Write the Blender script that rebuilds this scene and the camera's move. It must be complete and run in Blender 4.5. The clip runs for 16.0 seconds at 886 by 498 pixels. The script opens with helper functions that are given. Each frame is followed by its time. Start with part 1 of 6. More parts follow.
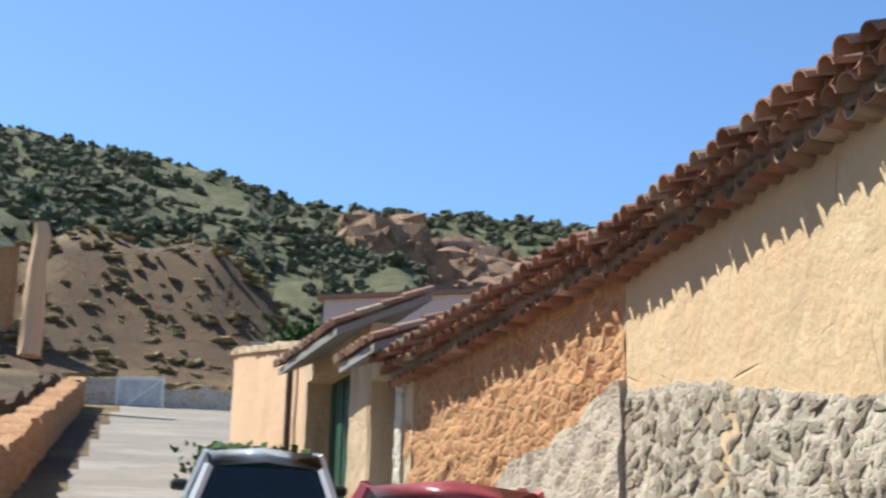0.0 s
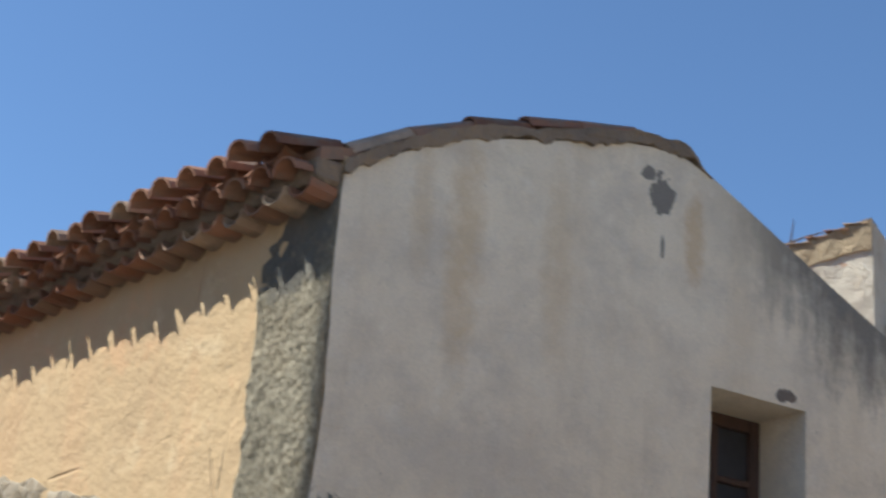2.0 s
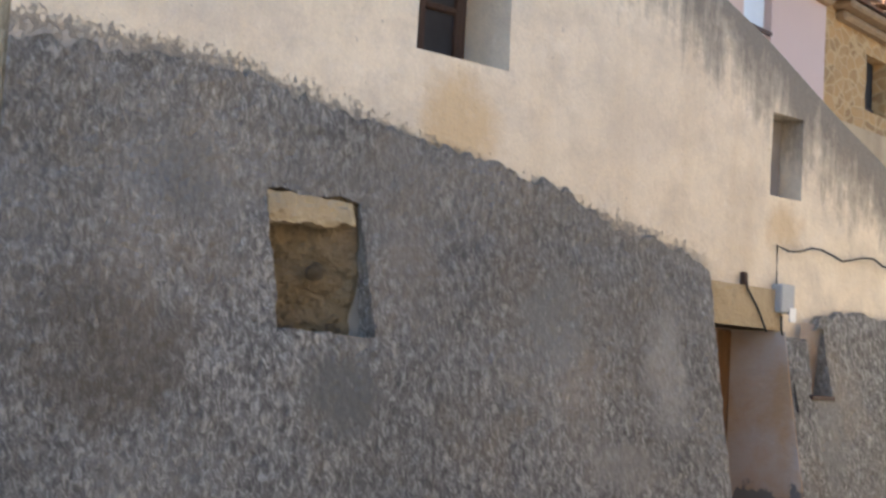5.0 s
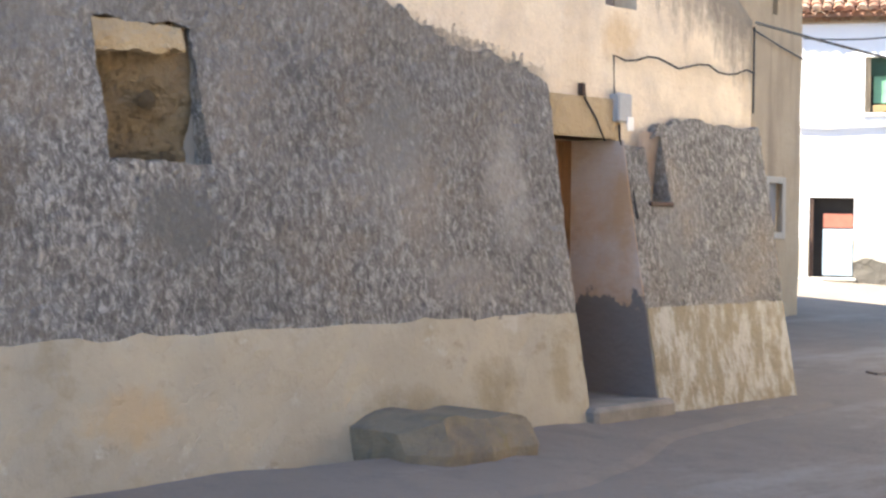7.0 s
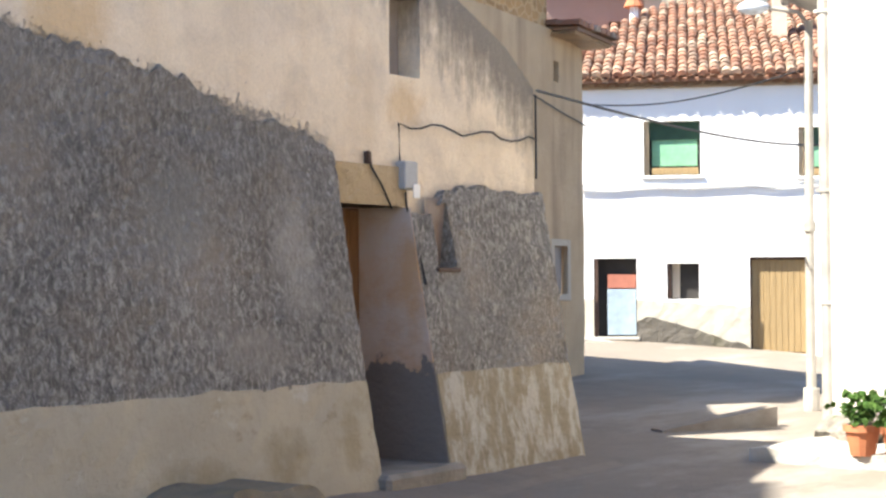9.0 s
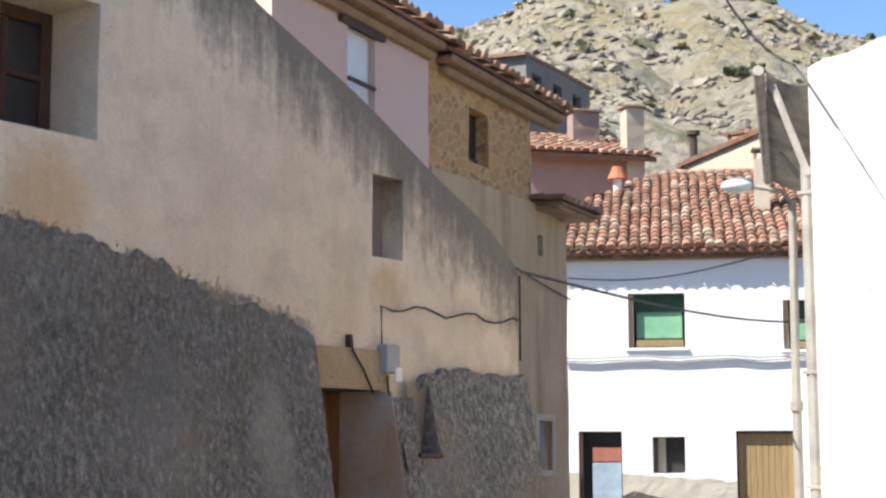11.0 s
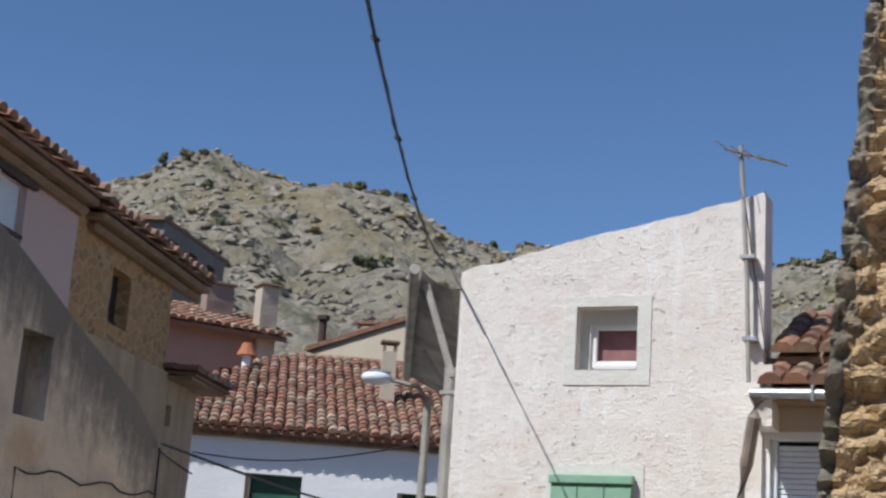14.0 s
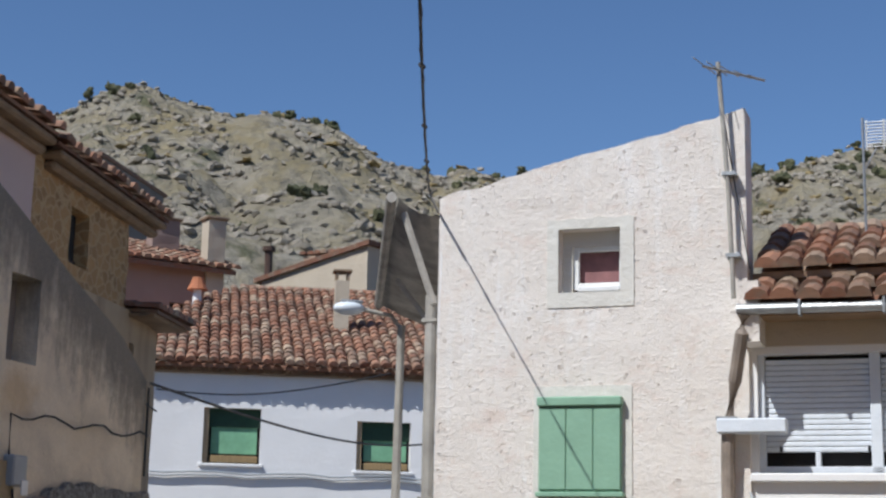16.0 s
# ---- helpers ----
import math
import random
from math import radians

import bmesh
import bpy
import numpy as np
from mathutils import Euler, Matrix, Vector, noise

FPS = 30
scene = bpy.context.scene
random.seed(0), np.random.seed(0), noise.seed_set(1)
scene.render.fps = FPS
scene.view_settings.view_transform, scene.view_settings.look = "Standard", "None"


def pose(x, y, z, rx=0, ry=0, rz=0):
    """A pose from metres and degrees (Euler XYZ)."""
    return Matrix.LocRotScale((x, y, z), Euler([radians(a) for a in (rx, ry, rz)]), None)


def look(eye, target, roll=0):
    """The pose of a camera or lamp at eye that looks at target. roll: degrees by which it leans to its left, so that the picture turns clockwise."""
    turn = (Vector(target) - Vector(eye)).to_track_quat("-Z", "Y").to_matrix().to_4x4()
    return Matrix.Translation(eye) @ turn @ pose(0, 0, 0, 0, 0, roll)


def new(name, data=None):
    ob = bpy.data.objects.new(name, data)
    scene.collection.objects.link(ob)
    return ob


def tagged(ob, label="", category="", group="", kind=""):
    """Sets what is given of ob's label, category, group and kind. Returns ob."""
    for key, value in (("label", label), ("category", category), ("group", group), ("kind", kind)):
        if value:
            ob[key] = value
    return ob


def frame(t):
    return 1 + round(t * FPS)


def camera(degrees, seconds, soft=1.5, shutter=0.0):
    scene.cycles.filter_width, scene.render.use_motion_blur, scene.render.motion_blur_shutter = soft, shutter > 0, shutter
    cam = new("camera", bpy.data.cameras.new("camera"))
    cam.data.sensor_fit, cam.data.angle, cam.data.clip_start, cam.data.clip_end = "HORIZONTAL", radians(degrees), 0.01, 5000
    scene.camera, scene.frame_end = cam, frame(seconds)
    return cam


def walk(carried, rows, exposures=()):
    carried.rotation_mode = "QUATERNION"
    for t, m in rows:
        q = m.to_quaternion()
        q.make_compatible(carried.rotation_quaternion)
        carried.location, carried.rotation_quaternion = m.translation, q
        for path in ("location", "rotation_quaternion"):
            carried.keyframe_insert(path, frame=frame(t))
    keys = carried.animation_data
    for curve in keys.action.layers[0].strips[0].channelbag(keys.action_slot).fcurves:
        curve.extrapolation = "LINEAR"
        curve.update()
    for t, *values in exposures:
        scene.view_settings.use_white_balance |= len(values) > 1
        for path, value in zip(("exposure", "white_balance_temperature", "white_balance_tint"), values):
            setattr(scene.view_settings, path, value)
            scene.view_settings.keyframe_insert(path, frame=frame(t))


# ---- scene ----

# ---- camera ----
cam = camera(31.5, 16.0, 2.4, 0.3)
ROWS = [
    (0, look((-0.763, 2.008, 1.874), (-10.388, 2.662, 4.507), 1.61)),
    (0.5, look((-1.329, 1.903, 1.898), (-10.794, 3.461, 4.726), 4.69)),
    (1, look((-1.454, 1.910, 1.927), (-10.443, 4.611, 5.377), 6.17)),
    (1.5, look((-1.440, 1.946, 1.920), (-9.987, 5.682, 5.525), 6.69)),
    (2, look((-1.420, 1.913, 1.905), (-9.534, 6.538, 5.481), 4.73)),
    (2.5, look((-1.410, 1.889, 1.894), (-9.140, 7.336, 5.148), 2.09)),
    (3, look((-1.420, 1.878, 1.878), (-9.198, 7.430, 4.824), 2.39)),
    (3.5, look((-1.444, 1.901, 1.859), (-9.186, 7.678, 4.443), 2.05)),
    (4, look((-1.479, 1.902, 1.837), (-9.169, 7.980, 3.819), 2.70)),
    (4.5, look((-1.533, 1.895, 1.778), (-9.129, 8.221, 3.282), 3.37)),
    (5, look((-1.536, 1.896, 1.780), (-8.921, 8.576, 2.698), 3.38)),
    (5.2, look((-1.538, 1.898, 1.776), (-8.815, 8.714, 2.546), 3.34)),
    (7.3, look((-1.436, 1.974, 1.783), (-8.001, 9.509, 1.435), -0.11)),
    (7.5, look((-1.426, 1.960, 1.790), (-7.836, 9.623, 1.360), -0.55)),
    (8, look((-1.435, 1.963, 1.796), (-7.559, 9.860, 1.417), -0.17)),
    (8.5, look((-1.447, 1.987, 1.794), (-7.347, 10.060, 1.671), -0.40)),
    (9, look((-1.445, 1.986, 1.802), (-7.163, 10.187, 2.028), -0.43)),
    (9.2, look((-1.451, 1.995, 1.795), (-7.108, 10.235, 2.119), -0.31)),
    (11.3, look((-1.558, 2.143, 1.974), (-7.047, 10.381, 3.393), -0.44)),
    (11.5, look((-1.593, 2.156, 1.984), (-6.704, 10.605, 3.564), -1.99)),
    (12, look((-1.647, 2.121, 2.000), (-6.041, 10.912, 3.847), -1.71)),
    (12.5, look((-1.674, 2.057, 2.006), (-5.687, 10.988, 4.039), -1.55)),
    (13, look((-1.702, 2.028, 2.006), (-5.374, 11.065, 4.210), -0.39)),
    (13.5, look((-1.718, 2.017, 2.012), (-5.017, 11.145, 4.422), 0.86)),
    (14, look((-1.800, 2.009, 1.987), (-5.188, 11.097, 4.425), 3.86)),
    (14.5, look((-1.967, 2.052, 1.977), (-5.845, 10.923, 4.483), 1.95)),
    (15, look((-2.122, 2.064, 2.014), (-5.971, 10.978, 4.406), 2.39)),
    (15.5, look((-2.236, 1.990, 2.018), (-5.423, 11.212, 4.207), 1.01)),
    (16, look((-2.248, 1.962, 2.009), (-5.228, 11.297, 4.002), 1.21)),
]
EXPOSURES = [(0, 1.0, 6100, 5), (1.5, 0.68, 6100, 5), (2.5, 0.72, 6380, 6), (3.5, 0.92, 6560, 8), (5, 1.9, 6750, 7), (7.3, 2.34, 6800, 9), (8.4, 2.28, 6700, 9), (9.1, 1.76, 6650, 8),
             (11.3, 1.0, 6300, 9), (12.5, 0.2, 5980, 9), (13.5, 0.0, 5930, 10), (16, -0.05, 5930, 10)]
walk(cam, ROWS, EXPOSURES)

# ---- world and sun ----
SUN = Vector((-0.48, -0.8, 1.1)).normalized()
world = bpy.data.worlds.new("sky")
scene.world = world
world.use_nodes = True
wn = world.node_tree.nodes
sky = wn.new("ShaderNodeTexSky")
sky.sky_type = "NISHITA"
sky.sun_disc = False
sky.sun_elevation = math.asin(SUN.z)
sky.sun_rotation = math.atan2(SUN.x, SUN.y)
sky.altitude = 900
sky.air_density, sky.dust_density, sky.ozone_density = 1.0, 0.2, 5.5
world.node_tree.links.new(sky.outputs[0], wn["Background"].inputs[0])
wn["Background"].inputs[1].default_value = 0.1
sun = new("sun", bpy.data.lights.new("sun", "SUN"))
sun.data.energy, sun.data.angle, sun.data.color = 5.0, radians(0.55), (1.0, 0.95, 0.86)
sun.matrix_world = look(SUN * 50, (0, 0, 0))


# ---- materials ----
class Mat:
    """A small builder of node materials, in metres of object space."""

    def __init__(self, name, rough=0.9, metal=0.0, spec=0.3):
        self.m = bpy.data.materials.new(name)
        self.m.use_nodes = True
        self.t = self.m.node_tree
        self.n = self.t.nodes
        self.b = self.n["Principled BSDF"]
        self.b.inputs["Roughness"].default_value = rough
        self.b.inputs["Metallic"].default_value = metal
        self.b.inputs["Specular IOR Level"].default_value = spec
        self.co = self.n.new("ShaderNodeTexCoord").outputs["Object"]

    def link(self, a, b):
        self.t.links.new(a, b)

    def noise(self, scale, detail=5.0, rough=0.6, stretch=None, dist=0.0):
        x = self.n.new("ShaderNodeTexNoise")
        x.inputs["Scale"].default_value, x.inputs["Detail"].default_value = scale, detail
        x.inputs["Roughness"].default_value, x.inputs["Distortion"].default_value = rough, dist
        self.link(self.mapped(stretch), x.inputs["Vector"])
        return x.outputs["Fac"]

    def mapped(self, stretch):
        if not stretch:
            return self.co
        mp = self.n.new("ShaderNodeMapping")
        mp.inputs["Scale"].default_value = stretch
        self.link(self.co, mp.inputs["Vector"])
        return mp.outputs["Vector"]

    def voro(self, scale, feature="F1", stretch=None, out="Distance"):
        x = self.n.new("ShaderNodeTexVoronoi")
        x.feature = feature
        x.inputs["Scale"].default_value = scale
        self.link(self.mapped(stretch), x.inputs["Vector"])
        return x.outputs[out]

    def ramp(self, fac, stops):
        x = self.n.new("ShaderNodeValToRGB")
        el = x.color_ramp.elements
        while len(el) < len(stops):
            el.new(0.5)
        for e, (p, c) in zip(el, stops):
            e.position = p
            e.color = (c, c, c, 1) if isinstance(c, (int, float)) else (*c, 1)
        self.link(fac, x.inputs["Fac"])
        return x.outputs["Color"]

    def mix(self, fac, a, b, mode="MIX"):
        x = self.n.new("ShaderNodeMix")
        x.data_type, x.blend_type = "RGBA", mode
        for sock, v in ((x.inputs["Factor"], fac), (x.inputs["A"], a), (x.inputs["B"], b)):
            if isinstance(v, tuple):
                sock.default_value = (*v, 1)
            elif isinstance(v, (int, float)):
                sock.default_value = v
            else:
                self.link(v, sock)
        return x.outputs["Result"]

    def z(self):
        x = self.n.new("ShaderNodeSeparateXYZ")
        self.link(self.co, x.inputs[0])
        return x.outputs["Z"]

    def rand(self):
        return self.n.new("ShaderNodeObjectInfo").outputs["Random"]

    def island(self):
        return self.n.new("ShaderNodeNewGeometry").outputs["Random Per Island"]

    def math(self, op, a, b=0.0):
        x = self.n.new("ShaderNodeMath")
        x.operation = op
        for sock, v in zip(x.inputs, (a, b)):
            if isinstance(v, (int, float)):
                sock.default_value = v
            else:
                self.link(v, sock)
        return x.outputs[0]

    def done(self, colour, height=None, dist=0.02, strength=1.0):
        if isinstance(colour, tuple):
            self.b.inputs["Base Color"].default_value = (*colour, 1)
        else:
            self.link(colour, self.b.inputs["Base Color"])
        if height is not None:
            bp = self.n.new("ShaderNodeBump")
            bp.inputs["Distance"].default_value, bp.inputs["Strength"].default_value = dist, strength
            self.link(height, bp.inputs["Height"])
            self.link(bp.outputs["Normal"], self.b.inputs["Normal"])
        return self.m


def plaster(name, light, dark, stain, streak=0.5, bump=0.015, grain=60.0):
    """Old lime plaster: blotches, rain streaks and a fine grain."""
    k = Mat(name)
    base = k.mix(k.ramp(k.noise(0.9, 6), [(0.3, 0.0), (0.7, 1.0)]), light, dark)
    st = k.ramp(k.noise(1.0, 5, 0.6, (2.2, 2.2, 0.25)), [(0.5, 0.0), (0.75, streak)])
    col = k.mix(st, base, stain)
    col = k.mix(k.ramp(k.noise(grain, 2), [(0.35, 0.18), (0.65, 0.0)]), col, dark)
    h = k.math("ADD", k.noise(9, 6, 0.65), k.math("MULTIPLY", k.noise(grain, 2), 0.25))
    return k.done(col, h, bump)


def plain(name, col, rough=0.6, metal=0.0, var=0.25, scale=6.0, bump=0.004, spec=0.4, stretch=None):
    k = Mat(name, rough, metal, spec)
    c2 = tuple(v * (1 - var) for v in col)
    f = k.noise(scale, 5, 0.6, stretch)
    return k.done(k.mix(k.ramp(f, [(0.35, 0.0), (0.65, 1.0)]), col, c2), k.noise(scale * 8, 3, 0.6, stretch), bump)


def patches(k, col, spots):
    """Spots of their own colour, worn or painted as shade: centre along the wall, centre height, half sizes, colour,
    strength, sharpness.
    """
    sep = k.n.new("ShaderNodeSeparateXYZ")
    k.link(k.co, sep.inputs[0])
    for cs, cz, ws, wz, c, amount, sharp in spots:
        dx = k.math("DIVIDE", k.math("SUBTRACT", sep.outputs["X"], cs), ws)
        dz = k.math("DIVIDE", k.math("SUBTRACT", sep.outputs["Z"], cz), wz)
        d = k.math("ADD", k.math("MULTIPLY", dx, dx), k.math("MULTIPLY", dz, dz))
        d = k.math("ADD", d, k.math("MULTIPLY", k.math("SUBTRACT", k.noise(3.0 / max(min(ws, wz), 0.15) * 0.5, 5, 0.7), 0.5), 3.4 if sharp < 0.2 else 1.8))
        col = k.mix(k.ramp(d, [(max(0.0, 0.7 - sharp), amount), (0.75, 0.0)]), col, c)
    return col


def gable_material():
    k = Mat("gable_plaster")
    col = k.mix(k.ramp(k.noise(0.9, 6), [(0.3, 0.0), (0.7, 1.0)]), (0.825, 0.715, 0.55), (0.715, 0.61, 0.465))
    col = k.mix(k.ramp(k.noise(2.6, 6, 0.65), [(0.46, 0.0), (0.66, 0.7)]), col, (0.57, 0.495, 0.395))
    col = k.mix(k.ramp(k.noise(5.5, 6, 0.7), [(0.55, 0.0), (0.7, 0.45)]), col, (0.84, 0.77, 0.65))
    col = k.mix(k.ramp(k.noise(1.0, 5, 0.6, (2.4, 2.4, 0.22)), [(0.52, 0.0), (0.75, 0.5)]), col, (0.58, 0.45, 0.29))
    ochre = (0.56, 0.39, 0.19)
    soot = (0.20, 0.18, 0.155)
    col = patches(k, col, [(2.82, 3.35, 0.42, 0.42, ochre, 0.65, 0.6), (0.75, 4.9, 0.16, 0.95, ochre, 0.5, 0.7), (0.48, 5.05, 0.1, 0.5, ochre, 0.35, 0.7), (1.35, 4.95, 0.14, 0.8, ochre, 0.35, 0.7),
                           (5.97, 3.1, 0.3, 0.25, ochre, 0.55, 0.6), (2.3, 5.35, 0.1, 0.42, (0.55, 0.37, 0.18), 0.6, 0.6),
                           (1.96, 5.68, 0.06, 0.06, soot, 1.0, 0.1), (2.06, 5.57, 0.11, 0.15, soot, 1.0, 0.1), (2.07, 5.24, 0.018, 0.08, soot, 0.9, 0.1),
                           (3.02, 4.56, 0.1, 0.05, (0.15, 0.12, 0.1), 1.0, 0.1),
                           (0.9, 3.75, 0.9, 0.3, (0.52, 0.46, 0.385), 0.5, 0.6), (4.4, 3.5, 0.5, 0.3, (0.60, 0.52, 0.42), 0.4, 0.6), (6.9, 2.9, 0.5, 0.3, (0.62, 0.52, 0.38), 0.4, 0.6)])
    sep = k.n.new("ShaderNodeSeparateXYZ")
    k.link(k.co, sep.inputs[0])
    # splashes of the grey gravel render above its ragged edge
    edge = k.math("SUBTRACT", 3.33, k.math("MULTIPLY", k.math("MAXIMUM", k.math("SUBTRACT", sep.outputs["X"], 1.2), 0.0), 0.158))
    over = k.math("SUBTRACT", sep.outputs["Z"], edge)
    throw = k.math("MULTIPLY", k.math("SUBTRACT", k.noise(22, 6, 0.8, (1.0, 1.0, 0.9)), 0.42), 0.62)
    splash = k.ramp(k.math("ADD", k.math("SUBTRACT", throw, over), 0.5), [(0.46, 0.0), (0.54, 0.8)])
    splash = k.math("MULTIPLY", splash, k.ramp(k.math("MULTIPLY", sep.outputs["X"], 0.1), [(0.49, 1.0), (0.52, 0.0)]))
    col = k.mix(splash, col, (0.33, 0.30, 0.265))
    # black algae hanging from the verge
    line = k.math("SUBTRACT", 5.83, k.math("MULTIPLY", k.math("SUBTRACT", sep.outputs["X"], 2.4), 0.452))
    below = k.math("SUBTRACT", line, sep.outputs["Z"])
    streak = k.math("MULTIPLY", k.noise(1.0, 6, 0.7, (4.0, 4.0, 0.8)), 1.5)
    d = k.math("ADD", k.math("SUBTRACT", below, k.math("SUBTRACT", streak, 0.36)), k.math("MULTIPLY", k.math("SUBTRACT", k.noise(11, 5, 0.7), 0.5), 0.5))
    stain = k.ramp(k.math("ADD", d, 0.5), [(0.26, 0.88), (0.52, 0.5), (0.74, 0.0)])
    gate = k.ramp(k.math("MULTIPLY", k.math("SUBTRACT", sep.outputs["X"], 2.0), 0.8), [(0.25, 0.0), (0.9, 1.0)])
    col = k.mix(k.math("MULTIPLY", stain, gate), col, (0.135, 0.124, 0.11))
    col = k.mix(k.ramp(k.noise(60, 2), [(0.35, 0.18), (0.65, 0.0)]), col, (0.40, 0.35, 0.30))
    col = k.mix(k.ramp(k.noise(17, 4, 0.7), [(0.66, 0.0), (0.72, 0.6)]), col, (0.36, 0.31, 0.26))
    return k.done(col, k.math("ADD", k.math("ADD", k.noise(7, 6, 0.65), k.math("MULTIPLY", k.noise(50, 2), 0.2)), k.math("MULTIPLY", splash, 0.5)), 0.03)


def roughcast_material(name, dark, mid, light, tint, spots=()):
    """Thrown gravel render: coarse dabs, smooth trowelled places, pale smears and brown damp."""
    k = Mat(name, 0.95)
    g = k.noise(30, 6, 0.8, (1.0, 1.0, 0.55), 0.6)
    col = k.ramp(g, [(0.38, dark), (0.5, mid), (0.62, light)])
    calm = k.ramp(k.noise(0.9, 5, 0.6), [(0.46, 0.0), (0.64, 0.6)])
    col = k.mix(calm, col, mid)
    col = k.mix(k.ramp(k.noise(1.1, 6, 0.7), [(0.5, 0.0), (0.68, 0.6)]), col, tint)
    col = k.mix(k.ramp(k.noise(0.55, 5, 0.6), [(0.40, 0.35), (0.55, 0.0)]), col, dark)
    col = patches(k, col, spots)
    fleck = k.ramp(k.noise(16, 7, 0.8, (1.3, 1.3, 0.6)), [(0.56, 0.0), (0.66, 0.7)])
    col = k.mix(k.math("MULTIPLY", fleck, k.ramp(k.noise(1.7, 5, 0.6), [(0.42, 0.15), (0.62, 1.0)])), col, light)
    h = k.math("ADD", k.math("MULTIPLY", g, k.math("SUBTRACT", 1.15, calm)), k.math("MULTIPLY", k.voro(24), -0.5))
    return k.done(col, h, 0.045)


def stone_wall_material(name, a, b, joint, scale=4.0, bump=0.06):
    """Rubble masonry seen from far: stones of varied colour in lime joints."""
    k = Mat(name, 0.95)
    cell = k.n.new("ShaderNodeTexVoronoi")
    cell.inputs["Scale"].default_value = scale
    warp = k.n.new("ShaderNodeMix")
    warp.data_type = "VECTOR"
    nz = k.n.new("ShaderNodeTexNoise")
    nz.inputs["Scale"].default_value = scale * 1.5
    k.link(k.co, nz.inputs["Vector"])
    warp.inputs["Factor"].default_value = 0.12
    k.link(k.mapped((1, 1, 1.5)), warp.inputs["A"])
    k.link(nz.outputs["Color"], warp.inputs["B"])
    k.link(warp.outputs["Result"], cell.inputs["Vector"])
    col = k.mix(k.ramp(cell.outputs["Color"], [(0.2, 0.0), (0.8, 1.0)]), a, b)
    edge = k.n.new("ShaderNodeTexVoronoi")
    edge.feature = "DISTANCE_TO_EDGE"
    edge.inputs["Scale"].default_value = scale
    k.link(warp.outputs["Result"], edge.inputs["Vector"])
    col = k.mix(k.ramp(edge.outputs["Distance"], [(0.02, 1.0), (0.12, 0.0)]), col, joint)
    col = k.mix(k.ramp(k.noise(2, 6, 0.7), [(0.5, 0.0), (0.7, 0.4)]), col, joint)
    h = k.math("ADD", k.math("MINIMUM", edge.outputs["Distance"], 0.2), k.math("MULTIPLY", k.noise(scale * 5, 5, 0.7), 0.15))
    return k.done(col, h, bump)


def tile_material():
    k = Mat("roof_tile", 0.9)
    r = k.math("FRACT", k.math("ADD", k.rand(), k.island()))
    col = k.ramp(r, [(0.0, (0.17, 0.08, 0.05)), (0.3, (0.27, 0.125, 0.075)), (0.55, (0.36, 0.185, 0.115)), (0.75, (0.23, 0.145, 0.10)), (1.0, (0.46, 0.34, 0.24))])
    col = k.mix(k.ramp(k.noise(5, 6, 0.7), [(0.46, 0.0), (0.64, 0.75)]), col, (0.19, 0.15, 0.115))
    col = k.mix(k.ramp(k.noise(2, 5, 0.7), [(0.58, 0.0), (0.7, 0.6)]), col, (0.36, 0.31, 0.22))
    return k.done(col, k.noise(30, 4, 0.7), 0.01)


def glass_material(name, tint=(0.6, 0.7, 0.7)):
    k = Mat(name, 0.05, 0.0, 0.5)
    k.b.inputs["Transmission Weight"].default_value = 0.6
    return k.done(tint)


def leaf_material(name, a, b):
    k = Mat(name, 0.8)
    col = k.mix(k.island(), a, b)
    col = k.mix(k.ramp(k.noise(1.2, 6, 0.75), [(0.4, 0.0), (0.65, 0.8)]), col, tuple(v * 0.5 for v in a))
    return k.done(col, k.noise(3.0, 6, 0.8), 0.5)


M = {}
M["gable"] = gable_material()
k = Mat("sun_plaster")
c = k.mix(k.ramp(k.noise(0.9, 6), [(0.3, 0.0), (0.7, 1.0)]), (0.51, 0.365, 0.205), (0.44, 0.31, 0.178))
c = k.mix(k.ramp(k.noise(1.0, 5, 0.6, (2.2, 2.2, 0.3)), [(0.5, 0.0), (0.72, 0.5)]), c, (0.50, 0.31, 0.17))
c = k.mix(k.ramp(k.noise(2.2, 6, 0.7), [(0.56, 0.0), (0.68, 0.55)]), c, (0.60, 0.47, 0.30))
c = k.mix(k.ramp(k.noise(0.8, 6, 0.7), [(0.56, 0.0), (0.62, 0.6)]), c, (0.55, 0.33, 0.18))
crack = k.math("MULTIPLY", k.ramp(k.voro(1.1, "DISTANCE_TO_EDGE", (1.3, 1.3, 0.7)), [(0.0, 0.9), (0.01, 0.0)]), k.ramp(k.noise(1.3, 3), [(0.5, 0.0), (0.58, 0.45)]))
c = k.mix(crack, c, (0.34, 0.23, 0.13))
M["sun_plaster"] = k.done(c, k.math("SUBTRACT", k.noise(7, 6, 0.65), crack), 0.025)
M["roughcast"] = roughcast_material("roughcast", (0.14, 0.133, 0.124), (0.30, 0.284, 0.262), (0.66, 0.63, 0.58), (0.29, 0.235, 0.175),
                                    [(0.95, 2.75, 0.32, 0.34, (0.23, 0.222, 0.21), 0.7, 0.5), (3.55, 2.25, 0.42, 0.4, (0.29, 0.28, 0.26), 0.7, 0.5), (4.55, 1.95, 0.3, 0.5, (0.48, 0.46, 0.42), 0.55, 0.6),
                                     (4.1, 1.4, 0.5, 0.22, (0.40, 0.37, 0.33), 0.6, 0.6), (0.5, 1.9, 0.7, 0.5, (0.17, 0.14, 0.105), 0.7, 0.6), (1.9, 1.75, 0.35, 0.3, (0.21, 0.205, 0.19), 0.85, 0.5), (6.3, 1.6, 0.22, 0.5, (0.30, 0.285, 0.26), 0.7, 0.5)])
